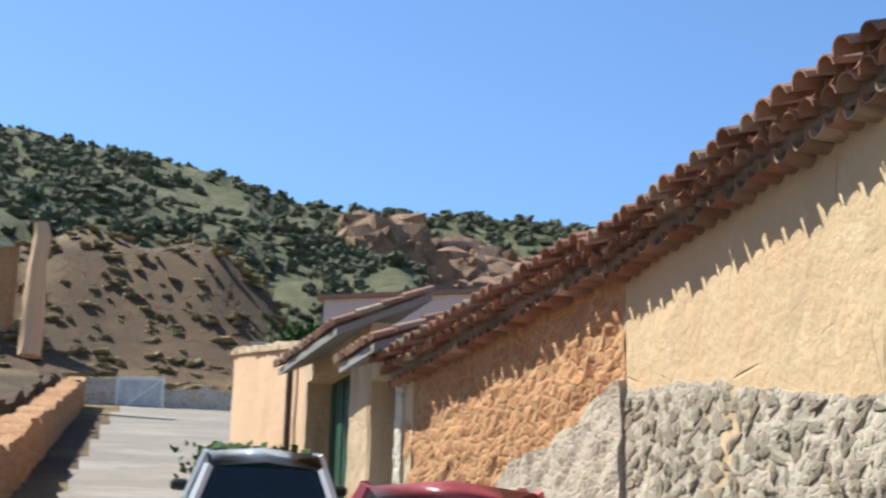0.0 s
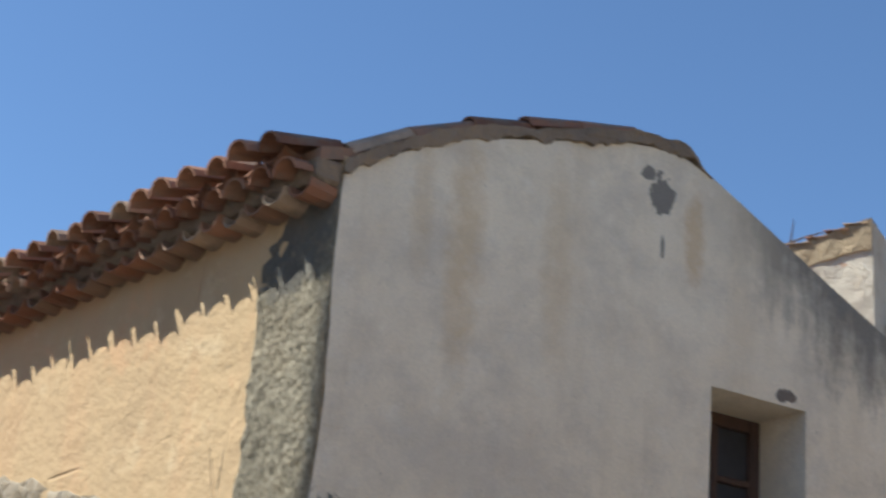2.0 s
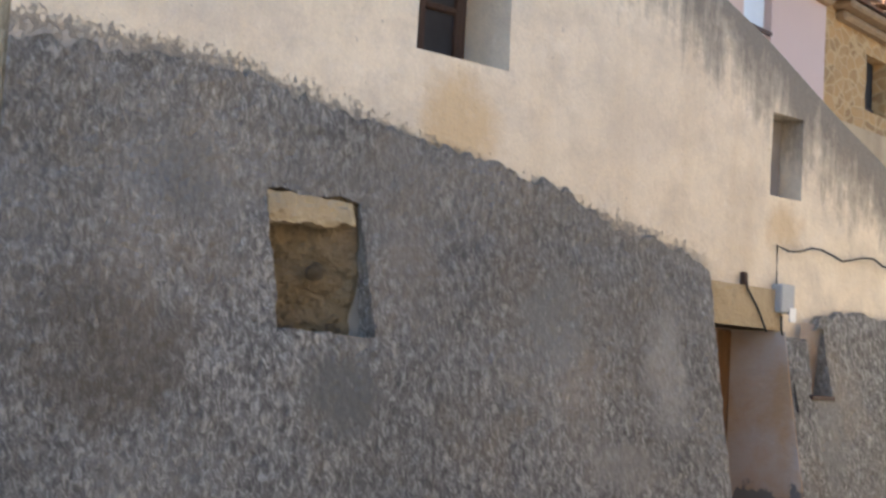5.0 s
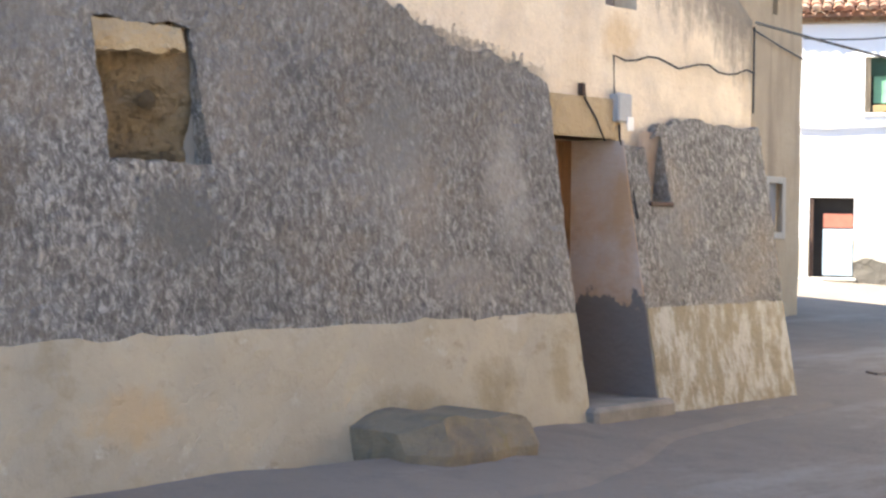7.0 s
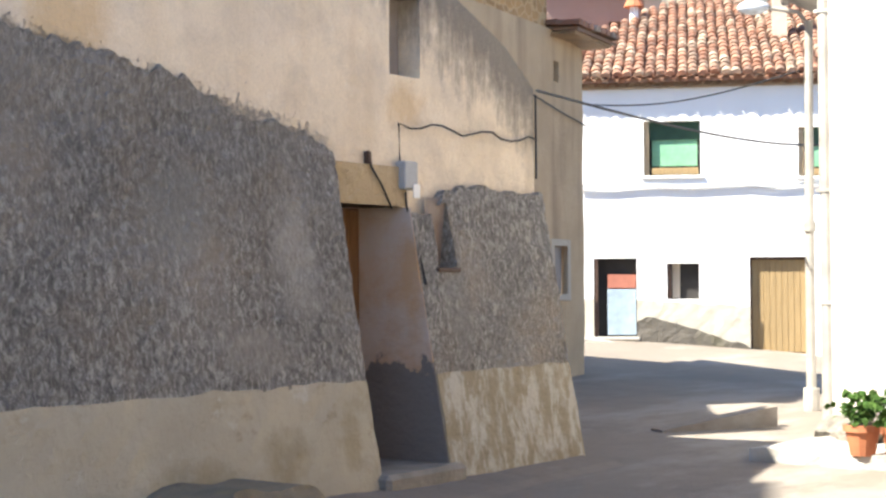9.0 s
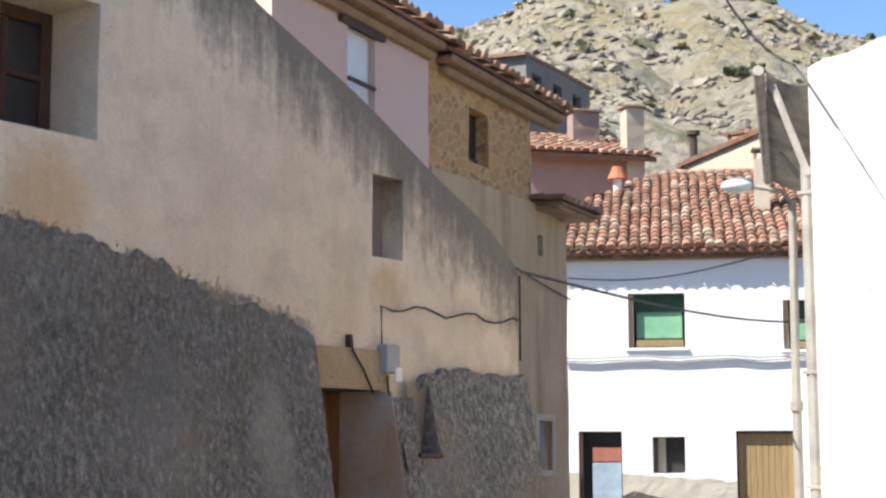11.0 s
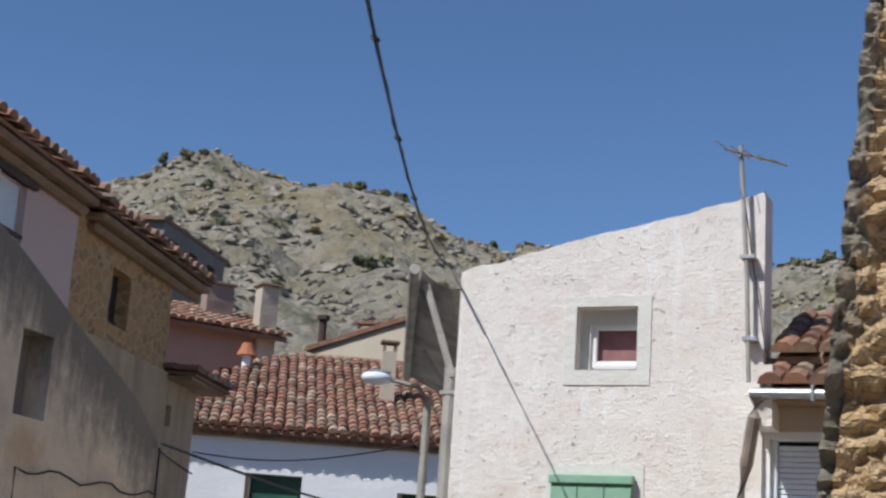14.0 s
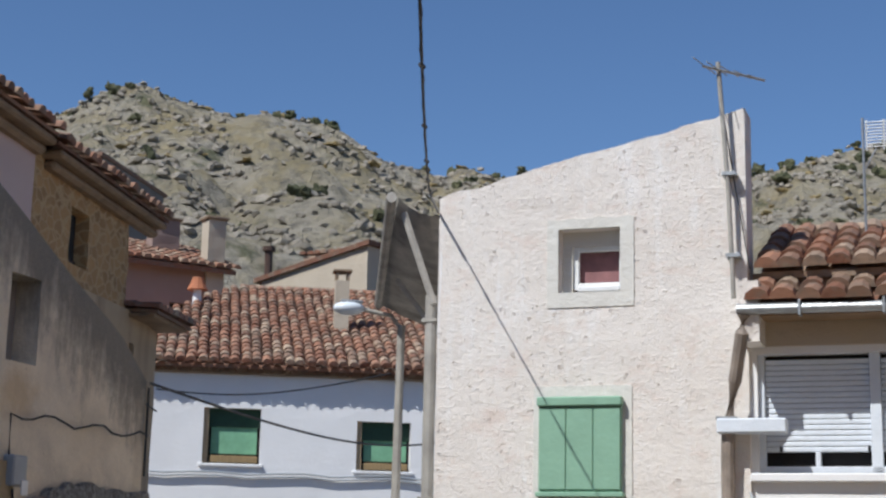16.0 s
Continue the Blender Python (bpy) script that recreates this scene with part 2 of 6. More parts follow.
# dark upper spot: the eave's shade painted into the grey cement colour
M["pilaster"] = roughcast_material("pilaster_render", (0.19, 0.165, 0.115), (0.335, 0.29, 0.21), (0.48, 0.42, 0.31), (0.38, 0.30, 0.19),
                                   [(-0.35, 4.85, 0.5, 0.45, (0.17, 0.16, 0.14), 0.85, 0.3)])
k = Mat("plinth_render", 0.9)
c = k.mix(k.ramp(k.noise(0.9, 6), [(0.35, 0.0), (0.65, 1.0)]), (0.42, 0.375, 0.285), (0.315, 0.285, 0.23))
c = k.mix(k.ramp(k.noise(1.6, 6, 0.7), [(0.55, 0.0), (0.7, 0.7)]), c, (0.22, 0.18, 0.11))
c = k.mix(k.ramp(k.noise(2.6, 7, 0.75), [(0.58, 0.0), (0.64, 0.7)]), c, (0.45, 0.42, 0.36))
c = k.mix(k.ramp(k.noise(5, 6, 0.7), [(0.6, 0.0), (0.68, 0.6)]), c, (0.24, 0.20, 0.145))
c = patches(k, c, [(4.2, 0.75, 0.3, 0.25, (0.21, 0.165, 0.09), 0.5, 0.6), (4.85, 0.8, 0.13, 0.3, (0.23, 0.185, 0.10), 0.45, 0.6), (3.4, 0.7, 0.45, 0.16, (0.22, 0.18, 0.11), 0.5, 0.6), (1.5, 0.8, 0.4, 0.2, (0.42, 0.31, 0.18), 0.6, 0.6)])
M["plinth"] = k.done(c, k.noise(10, 6, 0.7), 0.02)
k = Mat("plinth_flaking", 0.9)
c = k.mix(k.ramp(k.noise(7, 7, 0.75, (1, 1, 0.4)), [(0.46, 0.0), (0.58, 1.0)]), (0.29, 0.25, 0.175), (0.46, 0.435, 0.375))
M["flaking"] = k.done(c, k.noise(10, 6, 0.7), 0.03)
k = Mat("mossy_cement", 0.92)
c = k.mix(k.ramp(k.noise(2.2, 6, 0.7), [(0.4, 0.0), (0.62, 1.0)]), (0.225, 0.185, 0.125), (0.13, 0.115, 0.092))
c = k.mix(k.ramp(k.noise(1.5, 5, 0.7), [(0.54, 0.0), (0.64, 0.7)]), c, (0.20, 0.165, 0.06))
M["block"] = k.done(c, k.noise(9, 6, 0.7), 0.03)
M["white"] = plaster("white_paint", (0.82, 0.81, 0.80), (0.77, 0.76, 0.75), (0.72, 0.69, 0.66), 0.15, 0.008)
M["grey_plinth"] = plaster("grey_plinth", (0.52, 0.48, 0.40), (0.40, 0.37, 0.31), (0.56, 0.53, 0.46), 0.3)
k = Mat("whitewash", 0.9)
c = k.mix(k.ramp(k.noise(1.1, 6), [(0.35, 0.0), (0.7, 1.0)]), (0.81, 0.755, 0.69), (0.74, 0.675, 0.605))
c = k.mix(k.ramp(k.noise(2.4, 7, 0.75, (1, 1, 1.6)), [(0.52, 0.0), (0.66, 0.6)]), c, (0.70, 0.565, 0.48))
c = k.mix(k.ramp(k.noise(1.6, 6, 0.7, (2, 2, 0.4)), [(0.54, 0.0), (0.7, 0.6)]), c, (0.88, 0.87, 0.85))
dab = k.noise(11, 7, 0.78, (1.0, 1.0, 1.7), 0.0)
pit = k.math("MULTIPLY", k.ramp(dab, [(0.58, 0.0), (0.66, 1.0)]), k.ramp(k.noise(1.5, 5, 0.65), [(0.38, 0.15), (0.58, 0.9)]))
c = k.mix(pit, c, (0.56, 0.44, 0.36))
M["whitewash"] = k.done(c, k.math("SUBTRACT", k.math("ADD", k.math("MULTIPLY", dab, 0.7), k.math("MULTIPLY", k.noise(34, 4, 0.7), 0.45)), k.math("MULTIPLY", pit, 0.6)), 0.02)
M["dark_cement"] = plaster("dark_foot_cement", (0.15, 0.135, 0.115), (0.10, 0.09, 0.075), (0.16, 0.15, 0.07), 0.4, 0.04, 20)
M["surround"] = plaster("window_surround", (0.70, 0.68, 0.62), (0.64, 0.61, 0.55), (0.6, 0.55, 0.48), 0.2)
M["pink"] = plaster("pink_plaster", (0.62, 0.46, 0.40), (0.57, 0.42, 0.37), (0.52, 0.40, 0.35), 0.2)
M["ochre_stone"] = stone_wall_material("ochre_stone", (0.48, 0.28, 0.12), (0.32, 0.185, 0.085), (0.52, 0.35, 0.18), 5.0)
M["rubble_far"] = stone_wall_material("rubble_far", (0.50, 0.43, 0.33), (0.38, 0.32, 0.24), (0.52, 0.47, 0.40), 5.0)
M["rubble"] = stone_wall_material("rubble_mortar", (0.39, 0.325, 0.24), (0.30, 0.24, 0.165), (0.43, 0.37, 0.285), 9.0, 0.03)
M["adobe"] = stone_wall_material("adobe", (0.42, 0.20, 0.085), (0.34, 0.155, 0.065), (0.45, 0.27, 0.13), 7.0, 0.07)
M["corner_stone"] = stone_wall_material("ochre_rubble", (0.52, 0.36, 0.19), (0.40, 0.26, 0.13), (0.56, 0.42, 0.25), 16.0, 0.05)
M["corner_grey"] = roughcast_material("corner_mortar", (0.24, 0.21, 0.16), (0.40, 0.35, 0.27), (0.54, 0.48, 0.38), (0.48, 0.36, 0.22))
k = Mat("stack_plaster", 0.9)
c = k.mix(k.ramp(k.noise(3, 6), [(0.4, 0.0), (0.65, 1.0)]), (0.56, 0.50, 0.41), (0.45, 0.38, 0.30))
c = k.mix(k.ramp(k.noise(7, 5, 0.7), [(0.62, 0.0), (0.66, 0.8)]), c, (0.42, 0.22, 0.13))
M["stack"] = k.done(c, k.noise(12, 6, 0.7), 0.03)
M["band"] = plaster("band_mortar", (0.36, 0.28, 0.18), (0.27, 0.20, 0.13), (0.18, 0.14, 0.10), 0.6, 0.06, 14)
M["beige"] = plaster("beige_plaster", (0.56, 0.41, 0.255), (0.42, 0.30, 0.18), (0.28, 0.19, 0.115), 0.9, 0.03, 25)
M["cream"] = plaster("cream_plaster", (0.52, 0.45, 0.35), (0.46, 0.39, 0.30), (0.4, 0.33, 0.26), 0.3)
M["mauve"] = plaster("dull_pink_plaster", (0.34, 0.25, 0.21), (0.28, 0.20, 0.17), (0.25, 0.19, 0.16), 0.3)
M["grey_wall"] = plaster("grey_wall", (0.24, 0.22, 0.20), (0.19, 0.175, 0.16), (0.27, 0.25, 0.22), 0.3)
M["peach"] = plaster("peach_plaster", (0.60, 0.38, 0.22), (0.54, 0.34, 0.20), (0.48, 0.33, 0.22), 0.3)
M["lintel"] = plaster("lintel_plaster", (0.56, 0.45, 0.29), (0.38, 0.29, 0.17), (0.3, 0.22, 0.13), 0.6, 0.06, 14)
k = Mat("jamb_plaster", 0.9)
c = k.mix(k.ramp(k.noise(1.5, 6), [(0.42, 0.0), (0.6, 1.0)]), (0.50, 0.43, 0.38), (0.46, 0.31, 0.19))
f = k.math("ADD", k.z(), k.math("MULTIPLY", k.noise(3.5, 5), 0.7))
c = k.mix(k.ramp(k.math("MULTIPLY", f, 0.4), [(0.63, 1.0), (0.64, 0.0)]), c, (0.17, 0.155, 0.145))
M["jamb"] = k.done(c, k.noise(8, 6, 0.7), 0.02)
M["niche"] = plaster("niche_fill", (0.34, 0.26, 0.155), (0.19, 0.14, 0.09), (0.40, 0.28, 0.13), 0.6, 0.12, 9)
M["tile"] = tile_material()
M["mortar"] = plaster("verge_mortar", (0.38, 0.28, 0.19), (0.22, 0.16, 0.11), (0.12, 0.095, 0.08), 0.7, 0.08, 14)
M["wood"] = plain("dark_wood", (0.09, 0.05, 0.035), 0.6, var=0.4, scale=12, stretch=(4, 4, 0.4))
M["door_wood"] = plain("brown_wood", (0.22, 0.11, 0.045), 0.6, var=0.4, scale=8, stretch=(5, 5, 0.4))
M["tan_wood"] = plain("tan_boards", (0.36, 0.25, 0.12), 0.65, var=0.25, scale=6, stretch=(6, 6, 0.3))
M["eave_wood"] = plain("eave_boards", (0.32, 0.21, 0.12), 0.8, var=0.3, scale=4)
M["green"] = plain("green_paint", (0.26, 0.44, 0.31), 0.55, var=0.15, scale=3)
M["green_blind"] = plain("green_blind", (0.22, 0.46, 0.28), 0.6, var=0.2, scale=5)
M["green_door"] = plain("dark_green_paint", (0.025, 0.07, 0.035), 0.5, var=0.3)
M["blue_door"] = plain("pale_blue_paint", (0.30, 0.38, 0.46), 0.5, var=0.2)
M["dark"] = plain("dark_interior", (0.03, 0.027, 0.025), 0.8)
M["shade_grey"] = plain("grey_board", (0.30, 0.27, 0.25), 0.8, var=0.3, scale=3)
M["metal"] = plain("galvanised", (0.42, 0.43, 0.43), 0.45, 0.7, var=0.3, scale=5)
M["pole_paint"] = plain("grey_pole", (0.44, 0.41, 0.36), 0.6, 0.2, var=0.3, scale=3)
M["pipe_brown"] = plain("brown_pipe", (0.33, 0.27, 0.22), 0.6, 0.1, var=0.35, scale=4)
M["sheet"] = plain("weathered_sheet", (0.52, 0.48, 0.42), 0.7, 0.1, var=0.45, scale=3)
M["plastic"] = plain("grey_plastic", (0.36, 0.38, 0.40), 0.5, var=0.1)
M["cable"] = plain("black_cable", (0.02, 0.02, 0.02), 0.6)
M["shutter_white"] = plain("grey_white_slats", (0.70, 0.74, 0.79), 0.5, var=0.08)
M["pvc"] = plain("white_frame", (0.78, 0.78, 0.76), 0.4, var=0.06)
M["red_blind"] = plain("dark_red_curtain", (0.27, 0.13, 0.13), 0.8, var=0.3)
M["red_paint"] = plain("red_panel", (0.35, 0.13, 0.09), 0.6, var=0.2)
M["concrete"] = plain("pale_concrete", (0.46, 0.43, 0.38), 0.9, var=0.3, scale=3, bump=0.01)
M["step"] = plain("grey_cement", (0.27, 0.245, 0.21), 0.9, var=0.35, scale=4, bump=0.012)
M["gate"] = plain("white_gate", (0.62, 0.62, 0.60), 0.6, var=0.3, scale=3)
M["terracotta"] = plain("terracotta", (0.46, 0.17, 0.08), 0.8, var=0.25)
M["rust"] = plain("rust_red_pipe", (0.22, 0.075, 0.045), 0.7, 0.1, var=0.4, scale=5)
M["soil"] = plain("soil", (0.06, 0.045, 0.03), 0.95)
M["rock"] = plain("limestone", (0.42, 0.38, 0.32), 0.95, var=0.4, scale=3, bump=0.03)
k = Mat("hill_rock", 0.95)
c = k.mix(k.island(), (0.53, 0.47, 0.38), (0.40, 0.35, 0.28))
c = k.mix(k.ramp(k.noise(0.9, 7, 0.75), [(0.48, 0.0), (0.64, 0.5)]), c, (0.26, 0.235, 0.20))
M["hill_rock"] = k.done(c, k.noise(1.2, 8, 0.75), 0.7)
M["leaf"] = leaf_material("scrub_leaf", (0.135, 0.145, 0.075), (0.20, 0.195, 0.10))
M["bluff"] = plain("red_bluff", (0.34, 0.20, 0.12), 0.95, var=0.5, scale=0.5, bump=0.3)
M["leaf_dry"] = leaf_material("dry_grass", (0.60, 0.46, 0.22), (0.50, 0.37, 0.17))
M["leaf_plant"] = leaf_material("plant_leaf", (0.06, 0.16, 0.02), (0.12, 0.24, 0.04))
M["car_white"] = plain("white_car_paint", (0.72, 0.73, 0.74), 0.25, var=0.04, scale=2, bump=0.0, spec=0.6)
M["car_red"] = plain("faded_red_car_paint", (0.55, 0.11, 0.11), 0.35, var=0.1, scale=2, bump=0.0, spec=0.6)
M["car_glass"] = plain("car_glass", (0.03, 0.05, 0.06), 0.06, var=0.1, bump=0.0, spec=0.8)
M["rubber"] = plain("rubber", (0.025, 0.025, 0.025), 0.8)
M["lamp_glass"] = plain("lamp_cover", (0.75, 0.80, 0.84), 0.2, var=0.05, bump=0.0)
M["tail"] = plain("tail_light", (0.35, 0.02, 0.02), 0.2, var=0.1, bump=0.0)
M["dull_glass"] = plain("dull_glass", (0.05, 0.05, 0.055), 0.3, var=0.3, bump=0.0, spec=0.3)


# ---- building helpers ----
def bearing(b):
    return Vector((math.sin(radians(b)), math.cos(radians(b)), 0))


def wall_frame(x, y, b, z=0.0):
    """Local x runs along the wall at compass bearing b, local y goes into the building, z is up."""
    d = bearing(b)
    return Matrix(((d.x, -d.y, 0, x), (d.y, d.x, 0, y), (0, 0, 1, z), (0, 0, 0, 1)))


def obj(name, bm, material, matrix=None, parent=None, label="", smooth=False):
    me = bpy.data.meshes.new(name)
    bm.to_mesh(me)
    bm.free()
    for m in material if isinstance(material, (list, tuple)) else [material]:
        me.materials.append(m)
    if smooth:
        me.polygons.foreach_set("use_smooth", [True] * len(me.polygons))
    ob = new(name, me)
    if parent is not None:
        ob.parent = parent
    if matrix is not None:
        ob.matrix_basis = matrix
    if label:
        ob["label"] = label
    return ob


def part(name, bm, material, parent, label="", matrix=None, smooth=False):
    return obj(name, bm, material, matrix, parent, label, smooth)


def thing(name, matrix, label, category, group="", kind=""):
    ob = new(name)
    ob.matrix_basis = matrix
    return tagged(ob, label, category, group, kind)


def add_box(bm, x0, x1, y0, y1, z0, z1, bevel=0.0):
    vs = [bm.verts.new((x, y, z)) for z in (z0, z1) for y in (y0, y1) for x in (x0, x1)]
    fs = [bm.faces.new([vs[i] for i in f]) for f in ((0, 2, 3, 1), (4, 5, 7, 6), (0, 1, 5, 4), (2, 6, 7, 3), (0, 4, 6, 2), (1, 3, 7, 5))]
    if bevel:
        bmesh.ops.bevel(bm, geom=list({e for f in fs for e in f.edges}), offset=bevel, segments=1, affect="EDGES")


def box(x0, x1, y0, y1, z0, z1, bevel=0.0):
    bm = bmesh.new()
    add_box(bm, x0, x1, y0, y1, z0, z1, bevel)
    return bm


def add_tube(bm, pts, r, sides=8, r1=None, caps=True):
    """A tube along points; r1 is the radius at its end."""
    pts = [Vector(p) for p in pts]
    rings = []
    for i, p in enumerate(pts):
        d = (pts[min(i + 1, len(pts) - 1)] - pts[max(i - 1, 0)]).normalized()
        a = d.orthogonal().normalized() if abs(d.z) > 0.95 else d.cross(Vector((0, 0, 1))).normalized()
        b = d.cross(a)
        q = r if r1 is None else r + (r1 - r) * i / (len(pts) - 1)
        rings.append([bm.verts.new(p + q * (math.cos(2 * math.pi * k / sides) * a + math.sin(2 * math.pi * k / sides) * b)) for k in range(sides)])
    for u, v in zip(rings, rings[1:]):
        for k in range(sides):
            bm.faces.new((u[k], u[(k + 1) % sides], v[(k + 1) % sides], v[k]))
    if caps:
        bm.faces.new(rings[0][::-1])
        bm.faces.new(rings[-1])


def tube(pts, r, sides=8, r1=None):
    bm = bmesh.new()
    add_tube(bm, pts, r, sides, r1)
    return bm


def lerp_line(pts):
    xs, ys = [p[0] for p in pts], [p[1] for p in pts]
    return lambda s: float(np.interp(s, xs, ys))


def fbm(x, y, z, scale, octaves=4):
    return noise.fractal(Vector((x, y, z)) * scale, 1.0, 2.0, octaves)


def wall_mesh(s0, s1, z0, top, holes=(), out=None, thick=0.4, step=0.25, ragged=0.0, bottom=None):
    """A wall from s0 to s1 with a top line, openings (s0, s1, z0, z1), a face pushed out by out(s, z), and real thickness."""
    topf = top if callable(top) else (lambda s: top)
    zmax = max(topf(s0 + (s1 - s0) * i / 200) for i in range(201))

    def cuts(a, b, marks):
        marks = sorted({round(v, 4) for v in [a, b, *[m for m in marks if a < m < b]]})
        res = []
        for u, v in zip(marks, marks[1:]):
            n = max(1, round((v - u) / step))
            res += [u + (v - u) * i / n for i in range(n)]
        return res + [marks[-1]]

    ss = cuts(s0, s1, [h[i] for h in holes for i in (0, 1)])
    zs = cuts(z0, zmax, [h[i] for h in holes for i in (2, 3)])
    bm = bmesh.new()
    front, back = {}, {}
    made = {}

    def vert(i, j):
        if (i, j) not in made:
            s = ss[i]
            t = topf(s)
            lo = bottom(s) if bottom else z0
            z = min(max(zs[j], lo), t)
            d = out(s, z) if out else 0.0
            if ragged and z >= t - 1e-6:
                z += ragged * fbm(s, z, 3.1, 3.0)
            made[i, j] = (bm.verts.new((s, -d, z)), bm.verts.new((s, thick, z)))
        return made[i, j]

    for i in range(len(ss) - 1):
        for j in range(len(zs) - 1):
            a, b, lo, hi = ss[i], ss[i + 1], zs[j], zs[j + 1]
            ms, mz = (a + b) / 2, (lo + hi) / 2
            if any(h[0] < ms < h[1] and h[2] < mz < h[3] for h in holes):
                continue
            if topf(a) <= lo + 1e-6 and topf(b) <= lo + 1e-6:
                continue
            if bottom and bottom(a) >= hi - 1e-6 and bottom(b) >= hi - 1e-6:
                continue
            q = [vert(i, j), vert(i + 1, j), vert(i + 1, j + 1), vert(i, j + 1)]
            try:
                f = bm.faces.new([v[0] for v in q])
                bm.faces.new([v[1] for v in reversed(q)])
            except ValueError:
                continue
            front[f] = q
    pair = {v[0]: v[1] for v in made.values()}
    for e in [e for f in front for e in f.edges if len(e.link_faces) == 1]:
        l = e.link_loops[0]
        a, b = l.vert, l.link_loop_next.vert
        bm.faces.new((b, a, pair[a], pair[b]))
    bmesh.ops.dissolve_degenerate(bm, dist=1e-5, edges=bm.edges)
    return bm


def rough_out(amount, scale=1.2):
    return lambda s, z: amount * fbm(s, z, 7.7, scale)


# ---- ground, road and hills: one sheet ----
CX, CY = -1.5, 2.0


def smooth(a, b, v):
    v = min(1.0, max(0.0, (v - a) / (b - a)))
    return v * v * (3 - 2 * v)


def street(x, y):
    """The street: level before the barn, climbing to the west."""
    k = 1.0 - smooth(3.6, 6.0, y + 0.12 * (x + 8))
    up = 0.21 * max(0.0, -5.0 - x) * k
    far = 0.3 * smooth(16, 30, y) * smooth(-12, -17, x) - 0.35 * smooth(20, 30, y) * smooth(-14, -9, x)
    return 0.4 + up + far


# skyline: bearing, elevation in degrees, distance of the crest
SKY = [(-180, 4, 500), (-125, 13, 260), (-110, 18.4, 230), (-102.8, 18.6, 230), (-99.7, 18.3, 230), (-96.6, 17.9, 230), (-93.4, 17.4, 230), (-92.5, 16.95, 235),
       (-90.1, 16.6, 240), (-87.1, 16.5, 250), (-85.2, 16.6, 250), (-82.6, 16.3, 250), (-80.4, 16.1, 250), (-70, 15.0, 260), (-50, 14.2, 240), (-38, 14.6, 210),
       (-33.7, 15.4, 200), (-31.6, 15.8, 195), (-29.3, 16.3, 190), (-27.6, 16.1, 190), (-25.9, 15.9, 190), (-24.5, 16.1, 190), (-22.2, 15.7, 190), (-21.2, 15.2, 192),
       (-20.4, 14.7, 195), (-18.5, 14.2, 205), (-15.3, 14.2, 220), (-9.1, 13.8, 230), (-4.5, 14.6, 230), (-1.5, 15.0, 230), (10, 13, 260), (40, 6, 400), (100, 3, 600), (180, 4, 500)]
SB, SE, SD = [s[0] for s in SKY], [s[1] for s in SKY], [s[2] for s in SKY]


def rocky(b):
    return smooth(-62, -48, b) * smooth(60, 20, b)


def terrain(x, y):
    dx, dy = x - CX, y - CY
    r = math.hypot(dx, dy)
    b = math.degrees(math.atan2(dx, dy))
    z = street(max(x, -60.0), y)
    if r > 40:
        mound = math.exp(-(((r - 62) / 6.5) ** 2)) * smooth(-88, -95, b) * smooth(-118, -104, b)
        z += mound * (6.3 + 1.2 * fbm(x, y, 2, 0.15))
    start = 66.0
    if r > start:
        crest = float(np.interp(b, SB, SD))
        top = 1.9 + crest * math.tan(radians(float(np.interp(b, SB, SE))))
        u = (r - start) / (crest - start)
        k = rocky(b)
        n = fbm(x, y, 0, 0.02, 5) * 4.0 + fbm(x, y, 5, 0.09, 4) * 1.3 + k * (abs(fbm(x, y, 9, 0.06, 5)) * 5.0 - 1.5)
        if u <= 1:
            shape = u ** (0.85 + 0.3 * (1 - k))
            z = z * (1 - u) + top * shape * (1 - u) * 0.55 + top * shape * (0.45 + 0.55 * u)
            z += n * min(1.0, u * 4) * (1.0 - 0.85 * smooth(0.8, 1.0, u))
        else:
            z = top * (1 - 0.3 * smooth(1, 2.4, u)) + 0.15 * n
    return z


def road_left(x):
    """The south edge of the climbing road."""
    return float(np.interp(x, [-50, -48, -40, -22, -14, -5], [-4.6, -4.4, -3.6, -1.6, -1.4, -3.0]))


def build_ground():
    bm = bmesh.new()
    seen = lambda b: -118 < b < 8
    bs = []
    b = -180.0
    while b < 180:
        bs.append(b)
        b += 0.35 if seen(b) else 3.0
    rs = [0.0, 1, 2, 3, 4, 5, 6, 7, 8]
    while rs[-1] < 60:
        rs.append(rs[-1] * 1.05)
    while rs[-1] < 330:
        rs.append(rs[-1] * 1.014)
    rs += [360, 420, 520, 700, 1000, 1600, 2600]
    grid = []
    centre = bm.verts.new((CX, CY, terrain(CX, CY)))
    for r in rs[1:]:
        ring = []
        for b in bs:
            d = bearing(b)
            x, y = CX + d.x * r, CY + d.y * r
            ring.append(bm.verts.new((x, y, terrain(x, y))))
        grid.append(ring)
    n = len(bs)
    for k in range(n):
        bm.faces.new((centre, grid[0][(k + 1) % n], grid[0][k]))
    for a, c in zip(grid, grid[1:]):
        for k in range(n):
            f = bm.faces.new((a[k], a[(k + 1) % n], c[(k + 1) % n], c[k]))
            m = f.calc_center_median()
            r = math.hypot(m.x - CX, m.y - CY)
            b = math.degrees(math.atan2(m.x - CX, m.y - CY))
            if r > 62:
                f.material_index = 2 if rocky(b) > 0.5 else 1
                if rocky(b) <= 0.5 and r < 72:
                    f.material_index = 3
            elif m.x < -12 and m.y < road_left(m.x) or m.x < -49.5:
                f.material_index = 3
    return bm


